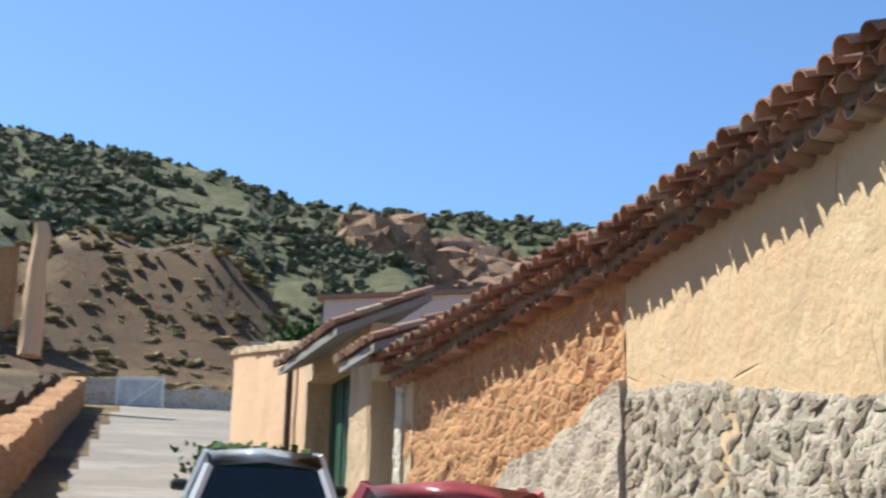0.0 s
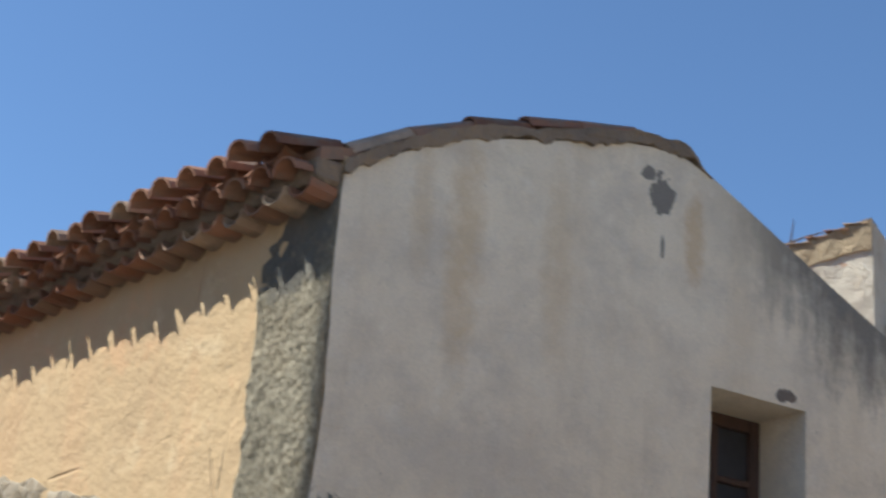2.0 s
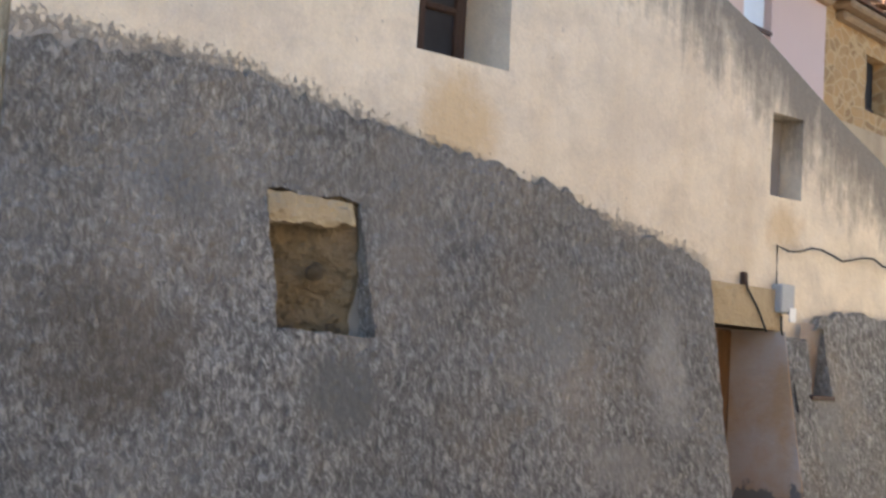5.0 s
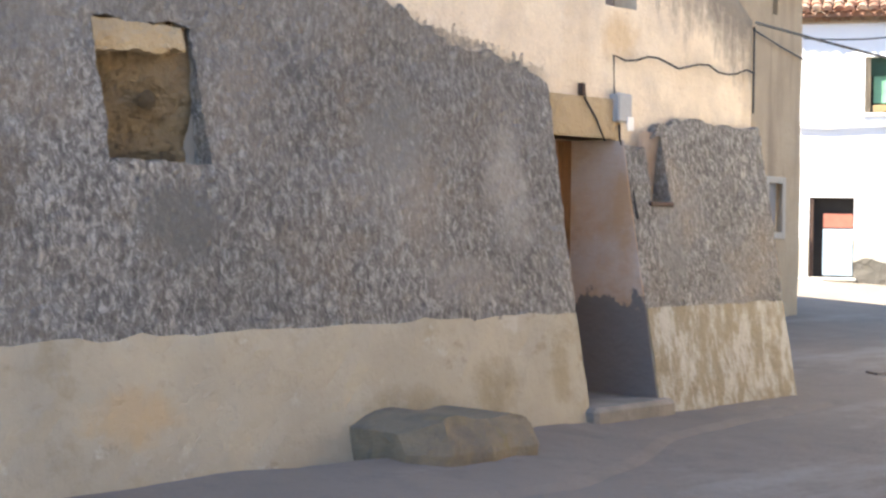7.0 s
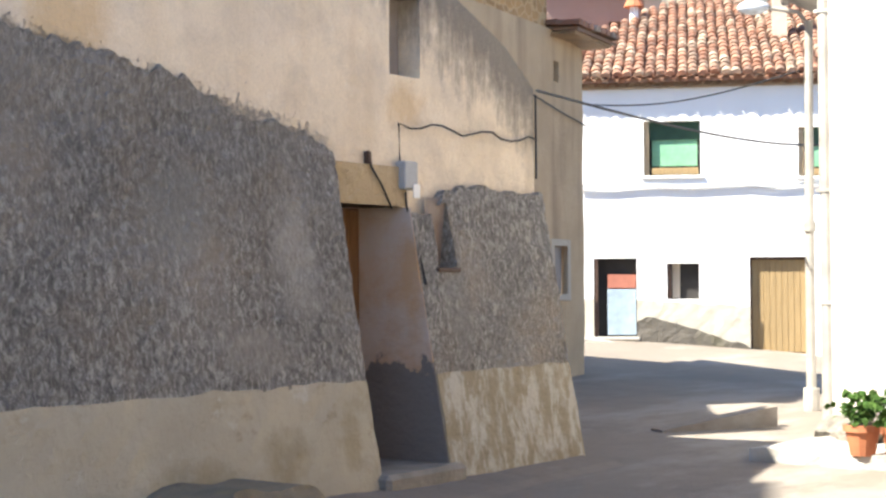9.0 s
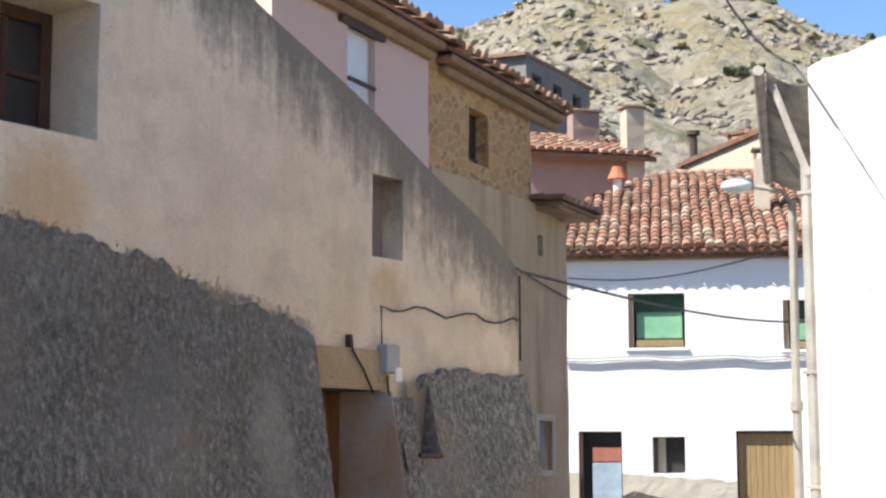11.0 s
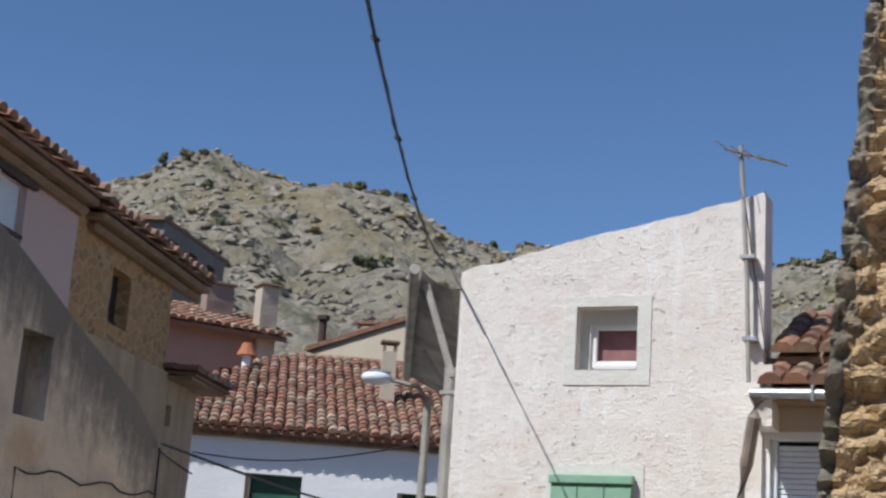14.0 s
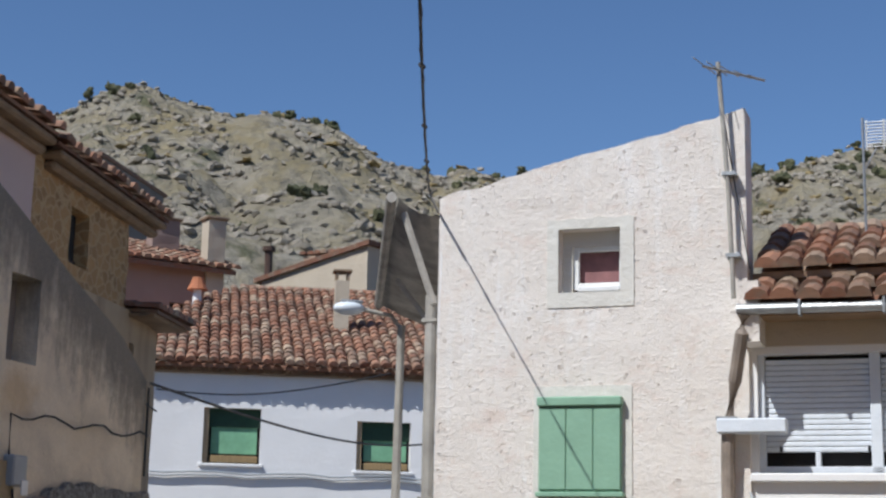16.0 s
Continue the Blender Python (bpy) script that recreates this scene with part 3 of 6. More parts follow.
def ground_materials():
    k = Mat("street_concrete", 0.92)
    c = k.mix(k.ramp(k.noise(0.35, 6), [(0.3, 0.0), (0.7, 1.0)]), (0.245, 0.206, 0.167), (0.184, 0.156, 0.128))
    c = k.mix(k.ramp(k.noise(2.2, 6, 0.7), [(0.52, 0.0), (0.7, 0.55)]), c, (0.15, 0.13, 0.112))
    c = k.mix(k.ramp(k.noise(0.9, 6, 0.7, (1.0, 0.35, 1.0)), [(0.5, 0.0), (0.62, 0.6)]), c, (0.31, 0.285, 0.25))
    c = k.mix(k.ramp(k.voro(45), [(0.0, 0.35), (0.25, 0.0)]), c, (0.36, 0.34, 0.3))
    street_m = k.done(c, k.math("ADD", k.noise(3, 6, 0.7), k.math("MULTIPLY", k.noise(60, 3), 0.2)), 0.03)
    k = Mat("scrub_hill", 0.95)
    c = k.mix(k.ramp(k.noise(0.06, 8, 0.7), [(0.4, 0.0), (0.6, 1.0)]), (0.085, 0.092, 0.042), (0.18, 0.16, 0.08))
    c = k.mix(k.ramp(k.noise(0.35, 6, 0.7), [(0.45, 0.0), (0.6, 0.8)]), c, (0.10, 0.11, 0.05))
    scrub_m = k.done(c, k.noise(0.6, 8, 0.75), 1.2)
    k = Mat("limestone_hill", 0.95)
    c = k.mix(k.ramp(k.noise(0.07, 8, 0.7), [(0.42, 0.0), (0.58, 1.0)]), (0.48, 0.43, 0.34), (0.40, 0.33, 0.19))
    c = k.mix(k.ramp(k.noise(0.5, 7, 0.75), [(0.5, 0.0), (0.62, 0.8)]), c, (0.24, 0.22, 0.18))
    c = k.mix(k.ramp(k.noise(0.22, 6, 0.7), [(0.56, 0.0), (0.66, 0.8)]), c, (0.12, 0.13, 0.06))
    lime_m = k.done(c, k.math("ADD", k.noise(0.35, 9, 0.75), k.math("MULTIPLY", k.voro(0.5, "DISTANCE_TO_EDGE"), -0.6)), 2.2)
    k = Mat("dry_earth", 0.95)
    c = k.mix(k.ramp(k.noise(0.25, 8, 0.7), [(0.38, 0.0), (0.62, 1.0)]), (0.145, 0.088, 0.047), (0.10, 0.064, 0.036))
    c = k.mix(k.ramp(k.noise(0.12, 6, 0.6), [(0.5, 0.0), (0.62, 0.9)]), c, (0.25, 0.175, 0.08))
    earth_m = k.done(c, k.noise(2.0, 8, 0.75), 0.25)
    return [street_m, scrub_m, lime_m, earth_m]


GROUND = ground_materials()
tagged(obj("ground", build_ground(), GROUND, smooth=True), "pale concrete village street between dry scrubby and rocky hillsides", "ground", kind="structure")

# ---- the barn ----
FB = wall_frame(-8.1, 5.1, 0)          # gable wall, local x northwards
FA = wall_frame(-8.1, 5.1, 80)         # eaves wall, local x is negative up the street
rng = random.Random(7)


# ---- shared makers ----
def tile_mesh(name="tile", length=0.42, r0=0.1, r1=0.08, seg=6, thick=0.014):
    """One curved clay tile: its belly up, running along local y, the wide end at y = 0."""
    bm = bmesh.new()
    ring = []
    for y, r in ((0.0, r0), (length, r1)):
        for rr in (r, r - thick):
            ring.append([bm.verts.new((rr * math.cos(math.pi * k / seg), y, rr * 0.85 * math.sin(math.pi * k / seg))) for k in range(seg + 1)])
    a, b, c, d = ring
    for k in range(seg):
        bm.faces.new((a[k], a[k + 1], c[k + 1], c[k]))
        bm.faces.new((b[k + 1], b[k], d[k], d[k + 1]))
        bm.faces.new((a[k + 1], a[k], b[k], b[k + 1]))
        bm.faces.new((c[k], c[k + 1], d[k + 1], d[k]))
    bmesh.ops.recalc_face_normals(bm, faces=bm.faces)
    me = bpy.data.meshes.new(name)
    bm.to_mesh(me)
    bm.free()
    me.materials.append(M["tile"])
    return me


TILE = tile_mesh()


def piece(name, me, parent, matrix):
    ob = new(name, me)
    ob.parent = parent
    ob.matrix_basis = matrix
    return ob


def join_many(name, variants, places, material):
    """One mesh out of many placed copies of small meshes (vertices, faces)."""
    vs, fs, base = [], [], 0
    for n, m in places:
        v, f = variants[n]
        a = np.array(m.to_3x3())
        vs.append(v @ a.T + np.array(m.translation))
        fs += [[i + base for i in q] for q in f]
        base += len(v)
    me = bpy.data.meshes.new(name)
    me.from_pydata(np.concatenate(vs).tolist(), [], fs)
    me.materials.append(material)
    return me


def as_arrays(bm):
    bm.verts.index_update()
    out = (np.array([v.co for v in bm.verts]), [[v.index for v in f.verts] for f in bm.faces])
    bm.free()
    return out


def tile_arrays(seg=5, length=0.42, r0=0.105, r1=0.085):
    bm = bmesh.new()
    a = [bm.verts.new((r0 * math.cos(math.pi * k / seg), 0, 0.02 + r0 * 0.9 * math.sin(math.pi * k / seg))) for k in range(seg + 1)]
    b = [bm.verts.new((r1 * math.cos(math.pi * k / seg), length, r1 * 0.9 * math.sin(math.pi * k / seg))) for k in range(seg + 1)]
    for k in range(seg):
        bm.faces.new((a[k], a[k + 1], b[k + 1], b[k]))
    bm.faces.new(a[::-1])
    return as_arrays(bm)


TILE_ARR = [tile_arrays()]


def slope_matrix(p, across, up):
    """A pose whose x runs across a roof slope and y up it."""
    x = across.normalized()
    y = (up - up.dot(x) * x).normalized()
    z = x.cross(y)
    return Matrix(((x.x, y.x, z.x, p.x), (x.y, y.y, z.y, p.y), (x.z, y.z, z.z, p.z), (0, 0, 0, 1)))


def tiled_slope(parent, origin, across, up, width, pitch=0.225, row=0.33, seed=1, keep=None):
    """Curved tiles over a slope: from origin, width across and the length of up; a dark bed under them."""
    r = random.Random(seed)
    n_up = max(1, int(up.length / row))
    a, u = across.normalized(), up.normalized()
    places = []
    for j in range(n_up):
        for i in range(int(width / pitch) + 1):
            s, v = i * pitch + r.uniform(-0.012, 0.012), j * row + r.uniform(-0.03, 0.03)
            if keep and not keep(s, v):
                continue
            p = origin + a * s + u * v
            m = slope_matrix(p, a, u) @ Matrix.Rotation(r.uniform(-0.05, 0.05), 4, "Z") @ Matrix.Rotation(r.uniform(-0.03, 0.03), 4, "X")
            places.append((0, m))
    ob = new("roof_tiles", join_many("roof_tiles", TILE_ARR, places, M["tile"]))
    ob.parent = parent
    return tagged(ob, "weathered red and brown curved clay tiles", kind="stuff")


def poly_slab(name, pts, drop, material, parent, label=""):
    """A sheet with thickness: the polygon and a copy of it lower by drop."""
    bm = bmesh.new()
    a = [bm.verts.new(p) for p in pts]
    b = [bm.verts.new(Vector(p) - Vector((0, 0, drop))) for p in pts]
    bm.faces.new(a)
    bm.faces.new(b[::-1])
    for i in range(len(a)):
        j = (i + 1) % len(a)
        bm.faces.new((a[j], a[i], b[i], b[j]))
    bmesh.ops.recalc_face_normals(bm, faces=bm.faces)
    return part(name, bm, material, parent, label)


def blob(seed, subdiv=1, rough=0.35, flat=1.0):
    bm = bmesh.new()
    bmesh.ops.create_icosphere(bm, subdivisions=subdiv, radius=1.0)
    for v in bm.verts:
        v.co *= 1.0 + rough * fbm(v.co.x, v.co.y, v.co.z + seed * 7.3, 1.3, 4)
        v.co.z *= flat
    return bm


def eave_row(parent, frame_m, s0, s1, z, reach, tilt, pitch, seed, name="tile", up=True):
    """A row of single tiles that look out over a wall's edge."""
    r = random.Random(seed)
    n = int(abs(s1 - s0) / pitch)
    for i in range(n):
        s = s0 + (s1 - s0) * (i + 0.5) / n
        m = frame_m @ pose(s + r.uniform(-0.012, 0.012), -reach + r.uniform(-0.02, 0.02), z + r.uniform(-0.012, 0.012), tilt + r.uniform(-2, 2), r.uniform(-4, 4) + (0 if up else 180), r.uniform(-3, 3))
        piece(name, TILE, parent, m)


# ---- the barn ----
gable_top = lerp_line([(0, 5.1), (0.25, 5.28), (0.71, 5.52), (1.84, 5.84), (2.25, 5.88), (2.41, 5.8), (3.06, 5.5), (3.84, 5.12), (4.65, 4.79), (5.63, 4.42), (6.61, 3.97), (7.31, 3.68), (7.74, 3.38)])
batter_line = lerp_line([(0, 3.28), (0.85, 3.36), (1.4, 3.32), (2.01, 3.23), (3.22, 3.12), (3.6, 3.08), (3.81, 2.98), (4.3, 2.86), (4.93, 2.79), (5.1, 2.7)])
batter_top = lambda s: batter_line(s) + 0.05 * fbm(s, 0, 4, 2.5) + 0.045 * fbm(s, 3, 1, 9) + 0.03 * fbm(s, 8, 1, 24)
small_line = lerp_line([(5.9, 2.3), (6.2, 2.33), (6.32, 2.47), (6.6, 2.53), (7.74, 2.52)])
small_top = lambda s: small_line(s) + 0.05 * fbm(s, 2, 4, 3.0) + 0.03 * fbm(s, 5, 1, 11)


def lean(s, z):
    return 0.026 + 0.43 * max(0.0, (2.75 - z) / 2.4) + 0.012 * fbm(s, z, 1, 2.0) + 0.012 * fbm(s, z, 8, 9.0)


def worn_hole(bm, s0, s1, z0, z1):
    """Frays the rim of an opening."""
    for v in bm.verts:
        if s0 - 0.05 < v.co.x < s1 + 0.05 and z0 - 0.05 < v.co.z < z1 + 0.05:
            x, z = v.co.x, v.co.z
            v.co.x += 0.035 * fbm(x, z, 3.3, 5.0) + 0.08 * (z1 - z) * 0.5
            v.co.z += 0.035 * fbm(x, z, 8.1, 6.0)
    return bm


def niche_depth(s, z):
    """The hollow: a bulge of old plaster at the top, a slanting ridge, deep at its foot."""
    u, w = (s - 1.48) / 0.64, (z - 2.06) / 0.72
    ridge = math.exp(-((u - 0.15 - 0.7 * w) / 0.2) ** 2)
    return min(-0.02, -0.25 + 0.16 * smooth(0.2, 0.95, w) + 0.16 * smooth(0.45, 1.0, u) + 0.05 * ridge + 0.06 * fbm(s, z, 3, 3.5) + 0.025 * fbm(s, z, 5, 11))


def build_barn():
    barn = thing("barn", pose(-8.1, 5.1, 0.4), "old plastered stone barn with curved roof tiles and battered grey base", "barn")
    inv = pose(8.1, -5.1, -0.4)
    mb, ma, ma2 = inv @ FB, inv @ FA, inv @ FA2
    part("gable_wall", wall_mesh(0, 7.74, 0.0, gable_top, [(2.45, 3.18, 3.7, 4.5), (5.78, 6.16, 3.3, 3.89), (5.15, 5.9, 0.0, 2.36), (1.44, 2.16, 2.0, 2.84)], lambda s, z: 0.012 * fbm(s, z, 7, 0.9) - 0.004, 0.55, 0.2), M["gable"], barn, "stained pale lime plaster gable wall", mb)
    part("roughcast_base", worn_hole(wall_mesh(0, 5.1, 1.16, batter_top, [(1.48, 2.12, 2.06, 2.78)], lean, -0.004, 0.04), 1.48, 2.12, 2.06, 2.78), M["roughcast"], barn, "coarse dark grey gravel render", mb)
    part("plinth", wall_mesh(0, 5.1, 0.0, lambda s: 1.18 + 0.03 * fbm(s, 0, 1, 4), (), lambda s, z: lean(s, z) + 0.006, -0.004, 0.12), M["plinth"], barn, "stained beige cement plinth", mb)
    part("roughcast_base", wall_mesh(5.9, 7.74, 1.16, small_top, [(6.13, 6.36, 1.92, 2.4)], lean, -0.004, 0.04), M["roughcast"], barn, "coarse dark grey gravel render", mb)
    part("plinth", wall_mesh(5.9, 7.74, 0.0, lambda s: 1.18 + 0.03 * fbm(s, 5, 1, 4), (), lambda s, z: lean(s, z) + 0.006, -0.004, 0.12), M["flaking"], barn, "flaking pale plinth", mb)
    # north end, back wall
    part("end_wall", wall_mesh(0.1, 5.0, 0.0, 3.3, (), None, 0.3, 1.0), M["beige"], barn, matrix=inv @ wall_frame(-8.1, 12.84, -90))
    # door recess
    bm = bmesh.new()
    rows_v = []
    for i in range(10):
        z = 0.55 + 0.2 * i
        rows_v.append([bm.verts.new(p) for p in ((5.885, -lean(5.9, z) + 0.004, z), (5.885, 0.38, z), (5.896, 0.38, z), (5.896, -lean(5.9, z) + 0.004, z))])
    for u, v in zip(rows_v, rows_v[1:]):
        for i in range(4):
            bm.faces.new((u[i], u[(i + 1) % 4], v[(i + 1) % 4], v[i]))
    bmesh.ops.recalc_face_normals(bm, faces=bm.faces)
    part("door_jamb", bm, M["jamb"], barn, "flaking plaster jamb with dark cement foot", mb)
    door = part("door", box(5.15, 5.9, 0.38, 0.43, 0.5, 2.36), M["door_wood"], barn, "brown wooden door", mb)
    for i in range(5):
        part("plank", box(5.16 + 0.148 * i, 5.30 + 0.148 * i, 0.362, 0.38, 0.52, 2.35, 0.006), M["door_wood"], door)
    part("lintel", wall_mesh(4.98, 5.93, 2.36, 2.64, (), lambda s, z: 0.035 + 0.006 * fbm(s, z, 2, 8), 0.3, 0.06), M["lintel"], barn, "ochre plastered lintel", mb)
    part("doorstep", box(5.06, 5.98, -0.52, 0.45, 0.35, 0.56, 0.03), M["step"], barn, "worn cement doorstep", mb)
    # niche in the base and the small slot beside the door
    part("niche_fill", wall_mesh(1.36, 2.24, 1.94, 2.9, (), niche_depth, 0.35, 0.03), M["niche"], barn, "crumbling ochre masonry in a hollow of the wall", mb)
    part("niche_lintel", wall_mesh(1.47, 2.04, 2.5, lambda s: 2.77 + 0.015 * fbm(s, 1, 1, 9), (), lambda s, z: 0.0 + 0.03 * fbm(s, z, 5, 7) + 0.05 * math.sin((z - 2.5) * 9), 0.06, 0.025, bottom=lambda s: 2.62 + 0.07 * fbm(s, 4, 1, 5) + 0.15 * max(0.0, s - 1.8)), M["lintel"], barn, "broken ochre plaster over the hollow", mb)
    for x, z, r in ((1.57, 2.09, 0.06), (1.72, 2.06, 0.04), (1.86, 2.38, 0.05), (2.0, 2.07, 0.045)):
        part("loose_stone", blob(int(x * 100), 2, 0.5), M["niche"], barn, matrix=mb @ pose(x, 0.04, z, 20, 10, 40) @ Matrix.Diagonal((r * 1.3, r, r, 1)))
    bm = bmesh.new()
    a = [bm.verts.new(p) for p in ((6.10, -0.015, 1.9), (6.39, -0.015, 1.9), (6.37, -0.07, 2.43), (6.12, -0.07, 2.43))]
    bmesh.ops.solidify(bm, geom=[bm.faces.new(a)], thickness=0.012)
    part("slot_back", bm, M["jamb"], barn, "reddish plaster in a small slot", mb)
    part("slot_sill", box(6.1, 6.38, -0.2, 0.0, 1.89, 1.925, 0.008), M["wood"], barn, "dark slot sill", mb)
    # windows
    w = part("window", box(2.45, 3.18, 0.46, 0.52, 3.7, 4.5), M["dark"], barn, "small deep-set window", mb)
    for x0, x1, z0, z1 in ((2.45, 2.53, 3.7, 4.5), (3.10, 3.18, 3.7, 4.5), (2.53, 3.10, 4.42, 4.5), (2.53, 3.10, 3.7, 3.79), (2.80, 2.85, 3.79, 4.42), (2.85, 3.10, 4.08, 4.12)):
        part("window_frame", box(x0, x1, 0.4, 0.46, z0, z1, 0.008), M["wood"], w, "dark brown frame")
    part("pane", box(2.53, 3.10, 0.435, 0.44, 3.79, 4.42), M["dull_glass"], w)
    w = part("window", box(5.78, 6.16, 0.2, 0.26, 3.3, 3.89), M["shade_grey"], barn, "boarded small window", mb)
    part("board", box(5.80, 6.14, 0.185, 0.2, 3.32, 3.6, 0.004), M["shade_grey"], w)
    # corner strip and eaves walls
    part("corner_strip", wall_mesh(-0.62, 0.0, 0.0, 5.12, (), lambda s, z: 0.012 + 0.018 * fbm(s, z, 2, 5) + 0.012 * fbm(s, z, 6, 14), 0.1, 0.05), M["pilaster"], barn, "rough grey cement corner strip", ma)
    part("eaves_wall", wall_mesh(-4.75, -0.0, 0.0, 5.2, (), lambda s, z: 0.02 * fbm(s, z, 7, 0.8), 0.5, 0.2), M["sun_plaster"], barn, "warm ochre lime plaster wall", ma)
    line = lerp_line([(-4.75, 4.12), (-4.4, 4.02), (-3.5, 3.95), (-2.6, 3.75), (-1.6, 3.55), (-0.9, 3.4), (-0.58, 3.38)])
    part("rubble_wall", wall_mesh(-4.75, -0.55, 0.6, lambda s: line(s) + 0.06 * fbm(s, 0, 2, 3), (), lambda s, z: -0.005 + 0.03 * fbm(s, z, 9, 3.0) + 0.02, 0.02, 0.08), M["rubble"], barn, "pale rubble stone where the plaster fell off", ma)
    part("adobe_wall", wall_mesh(-5.75, 0, 0.6, 5.25, (), lambda s, z: 0.05 * fbm(s, z, 7, 1.4) + 0.035 * fbm(s, z, 3, 6), 0.5, 0.09), M["adobe"], barn, "eroded red adobe and stone wall", ma2)
    low = lerp_line([(-5.75, 3.0), (-3.2, 3.3), (-2.4, 3.75), (-1.2, 3.85), (-0.1, 4.15), (0, 4.15)])
    part("rubble_wall", wall_mesh(-5.75, 0, 0.6, lambda s: low(s) + 0.07 * fbm(s, 3, 2, 3), (), lambda s, z: 0.06 + 0.04 * fbm(s, z, 9, 3.0), 0.02, 0.09), M["rubble"], barn, "pale rubble stone footing", ma2)
    part("quoin", wall_mesh(-5.85, -5.6, 1.5, 5.5, (), lambda s, z: 0.06 + 0.03 * fbm(s, z, 9, 5.0), 0.5, 0.08), M["rubble_far"], barn, "pale corner stones", ma2)
    # roof: sheets, ridge, eaves rows and verge
    def quad(mm, pts, drop=0.07, label=""):
        return poly_slab("roof_sheet", [mm @ Vector(p) for p in pts], drop, M["tile"], barn, label)
    quad(ma, [(-4.8, -0.15, 5.2), (0.0, -0.15, 5.2), (0.0, 2.3, 5.95), (-4.8, 2.3, 5.95)])
    quad(ma, [(-10.5, 2.3, 5.86), (-0.02, 2.3, 5.86), (-0.02, 7.9, 3.33), (-10.5, 7.9, 3.33)])
    quad(ma2, [(-5.9, -0.15, 5.28), (0.0, -0.15, 5.28), (0.0, 2.4, 6.05), (-5.9, 2.4, 6.05)])
    eave_row(barn, ma, -4.75, 0.0, 5.02, 0.18, 4, 0.2, 3, up=False)
    eave_row(barn, ma, -4.75, 0.0, 5.05, 0.28, 10, 0.22, 4)
    eave_row(barn, ma, -4.63, -0.13, 5.2, 0.26, 15, 0.25, 6, up=False)
    eave_row(barn, ma, -4.75, 0.0, 5.16, 0.4, 15, 0.25, 5)
    eave_row(barn, ma2, -5.8, 0.0, 5.1, 0.18, 4, 0.2, 13, up=False)
    eave_row(barn, ma2, -5.8, 0.0, 5.15, 0.27, 10, 0.22, 14)
    eave_row(barn, ma2, -5.68, -0.08, 5.29, 0.26, 15, 0.25, 16, up=False)
    eave_row(barn, ma2, -5.8, 0.0, 5.25, 0.4, 15, 0.25, 15)
    part("eave_bed", box(-4.75, 0.0, -0.16, 0.02, 5.02, 5.16, 0.02), M["mortar"], barn, matrix=ma)
    part("eave_bed", box(-5.8, 0.0, -0.14, 0.02, 5.1, 5.24, 0.02), M["mortar"], barn, matrix=ma2)
    part("verge_mortar", wall_mesh(0.0, 2.42, 4.6, lambda s: gable_top(s) + 0.075 - 0.09 * smooth(2.15, 2.42, s) + 0.03 * fbm(s, 1, 1, 5), (), lambda s, z: 0.015 + 0.025 * fbm(s, z, 1, 6), 0.3, 0.035,
         bottom=lambda s: gable_top(s) - 0.005 + 0.035 * fbm(s, 2, 5, 5.5) + 0.03 * fbm(s, 7, 5, 16)), M["mortar"], barn, "dark mortar and tile verge", mb)
    s = 0.05
    while s < 1.6:
        z0, z1 = gable_top(s), gable_top(min(7.74, s + 0.4))
        up = Vector((0.4, 0, z1 - z0))
        lift = 0.08 + 0.025 * fbm(s, 0, 0, 3)
        m = mb @ slope_matrix(Vector((s, 0.1, z0 + lift)), Vector((0, -1, 0)), up)
        piece("verge_tile", TILE, barn, m)
        s += 0.36
    return barn, inv


FA2 = wall_frame(-8.1 - 4.7 * 0.985, 5.1 - 4.7 * 0.174, 75)
barn, BINV = build_barn()


def rubble_stones(parent, frame_m, s0, s1, zlow, ztop, count, seed):
    """Single stones set in the mortar of a rubble wall."""
    r = random.Random(seed)
    kinds = []
    for n in range(6):
        bm = blob(n + seed, 2, 0.75)
        me = bpy.data.meshes.new("stone")
        bm.to_mesh(me)
        bm.free()
        me.materials.append(M["wall_stone"])
        kinds.append(me)
    made, tries = [], 0
    while len(made) < count and tries < count * 30:
        tries += 1
        s, z = r.uniform(s0, s1), r.uniform(zlow, ztop(s0) + 1)
        w, h = r.uniform(0.035, 0.13), r.uniform(0.025, 0.075)
        if z + h * 0.6 > ztop(s) or any(abs(s - a) < (w + c) * 0.95 and abs(z - b) < (h + d) * 0.95 for a, b, c, d in made):
            continue
        made.append((s, z, w, h))
        m = frame_m @ pose(s, -0.016, z, 0, r.uniform(-30, 30), 0) @ Matrix.Diagonal((w, r.uniform(0.008, 0.016), h, 1))
        piece("stone", r.choice(kinds), parent, m)


k = Mat("wall_stone", 0.95)
c = k.mix(k.rand(), (0.47, 0.39, 0.275), (0.36, 0.275, 0.18))
c = k.mix(k.ramp(k.noise(2, 5), [(0.45, 0.0), (0.65, 0.5)]), c, (0.41, 0.37, 0.31))
M["wall_stone"] = k.done(c, k.noise(3, 6, 0.7), 0.05)

# mounting block and kerb at the foot of the barn
bm = wall_mesh(0, 1.02, 0.2, lambda u: 0.70 - 0.05 * u - 0.3 * max(0.0, 0.22 - u) - 0.4 * max(0.0, u - 0.86), (), lambda u, z: 0.05 * fbm(u, z, 2, 2.5) + 0.025 * fbm(u, z, 5, 8) + 0.14 - 0.7 * max(0.0, z - 0.52) - 1.8 * max(0.0, 0.18 - u) ** 1.3 - 1.5 * max(0.0, u - 0.84) ** 1.3, 0.55, 0.035, ragged=0.03)
tagged(obj("stone_block", bm, M["block"], wall_frame(-7.2, 8.02, 1)), "worn mossy cement-covered stone block beside the barn", "block")
bm = bmesh.new()
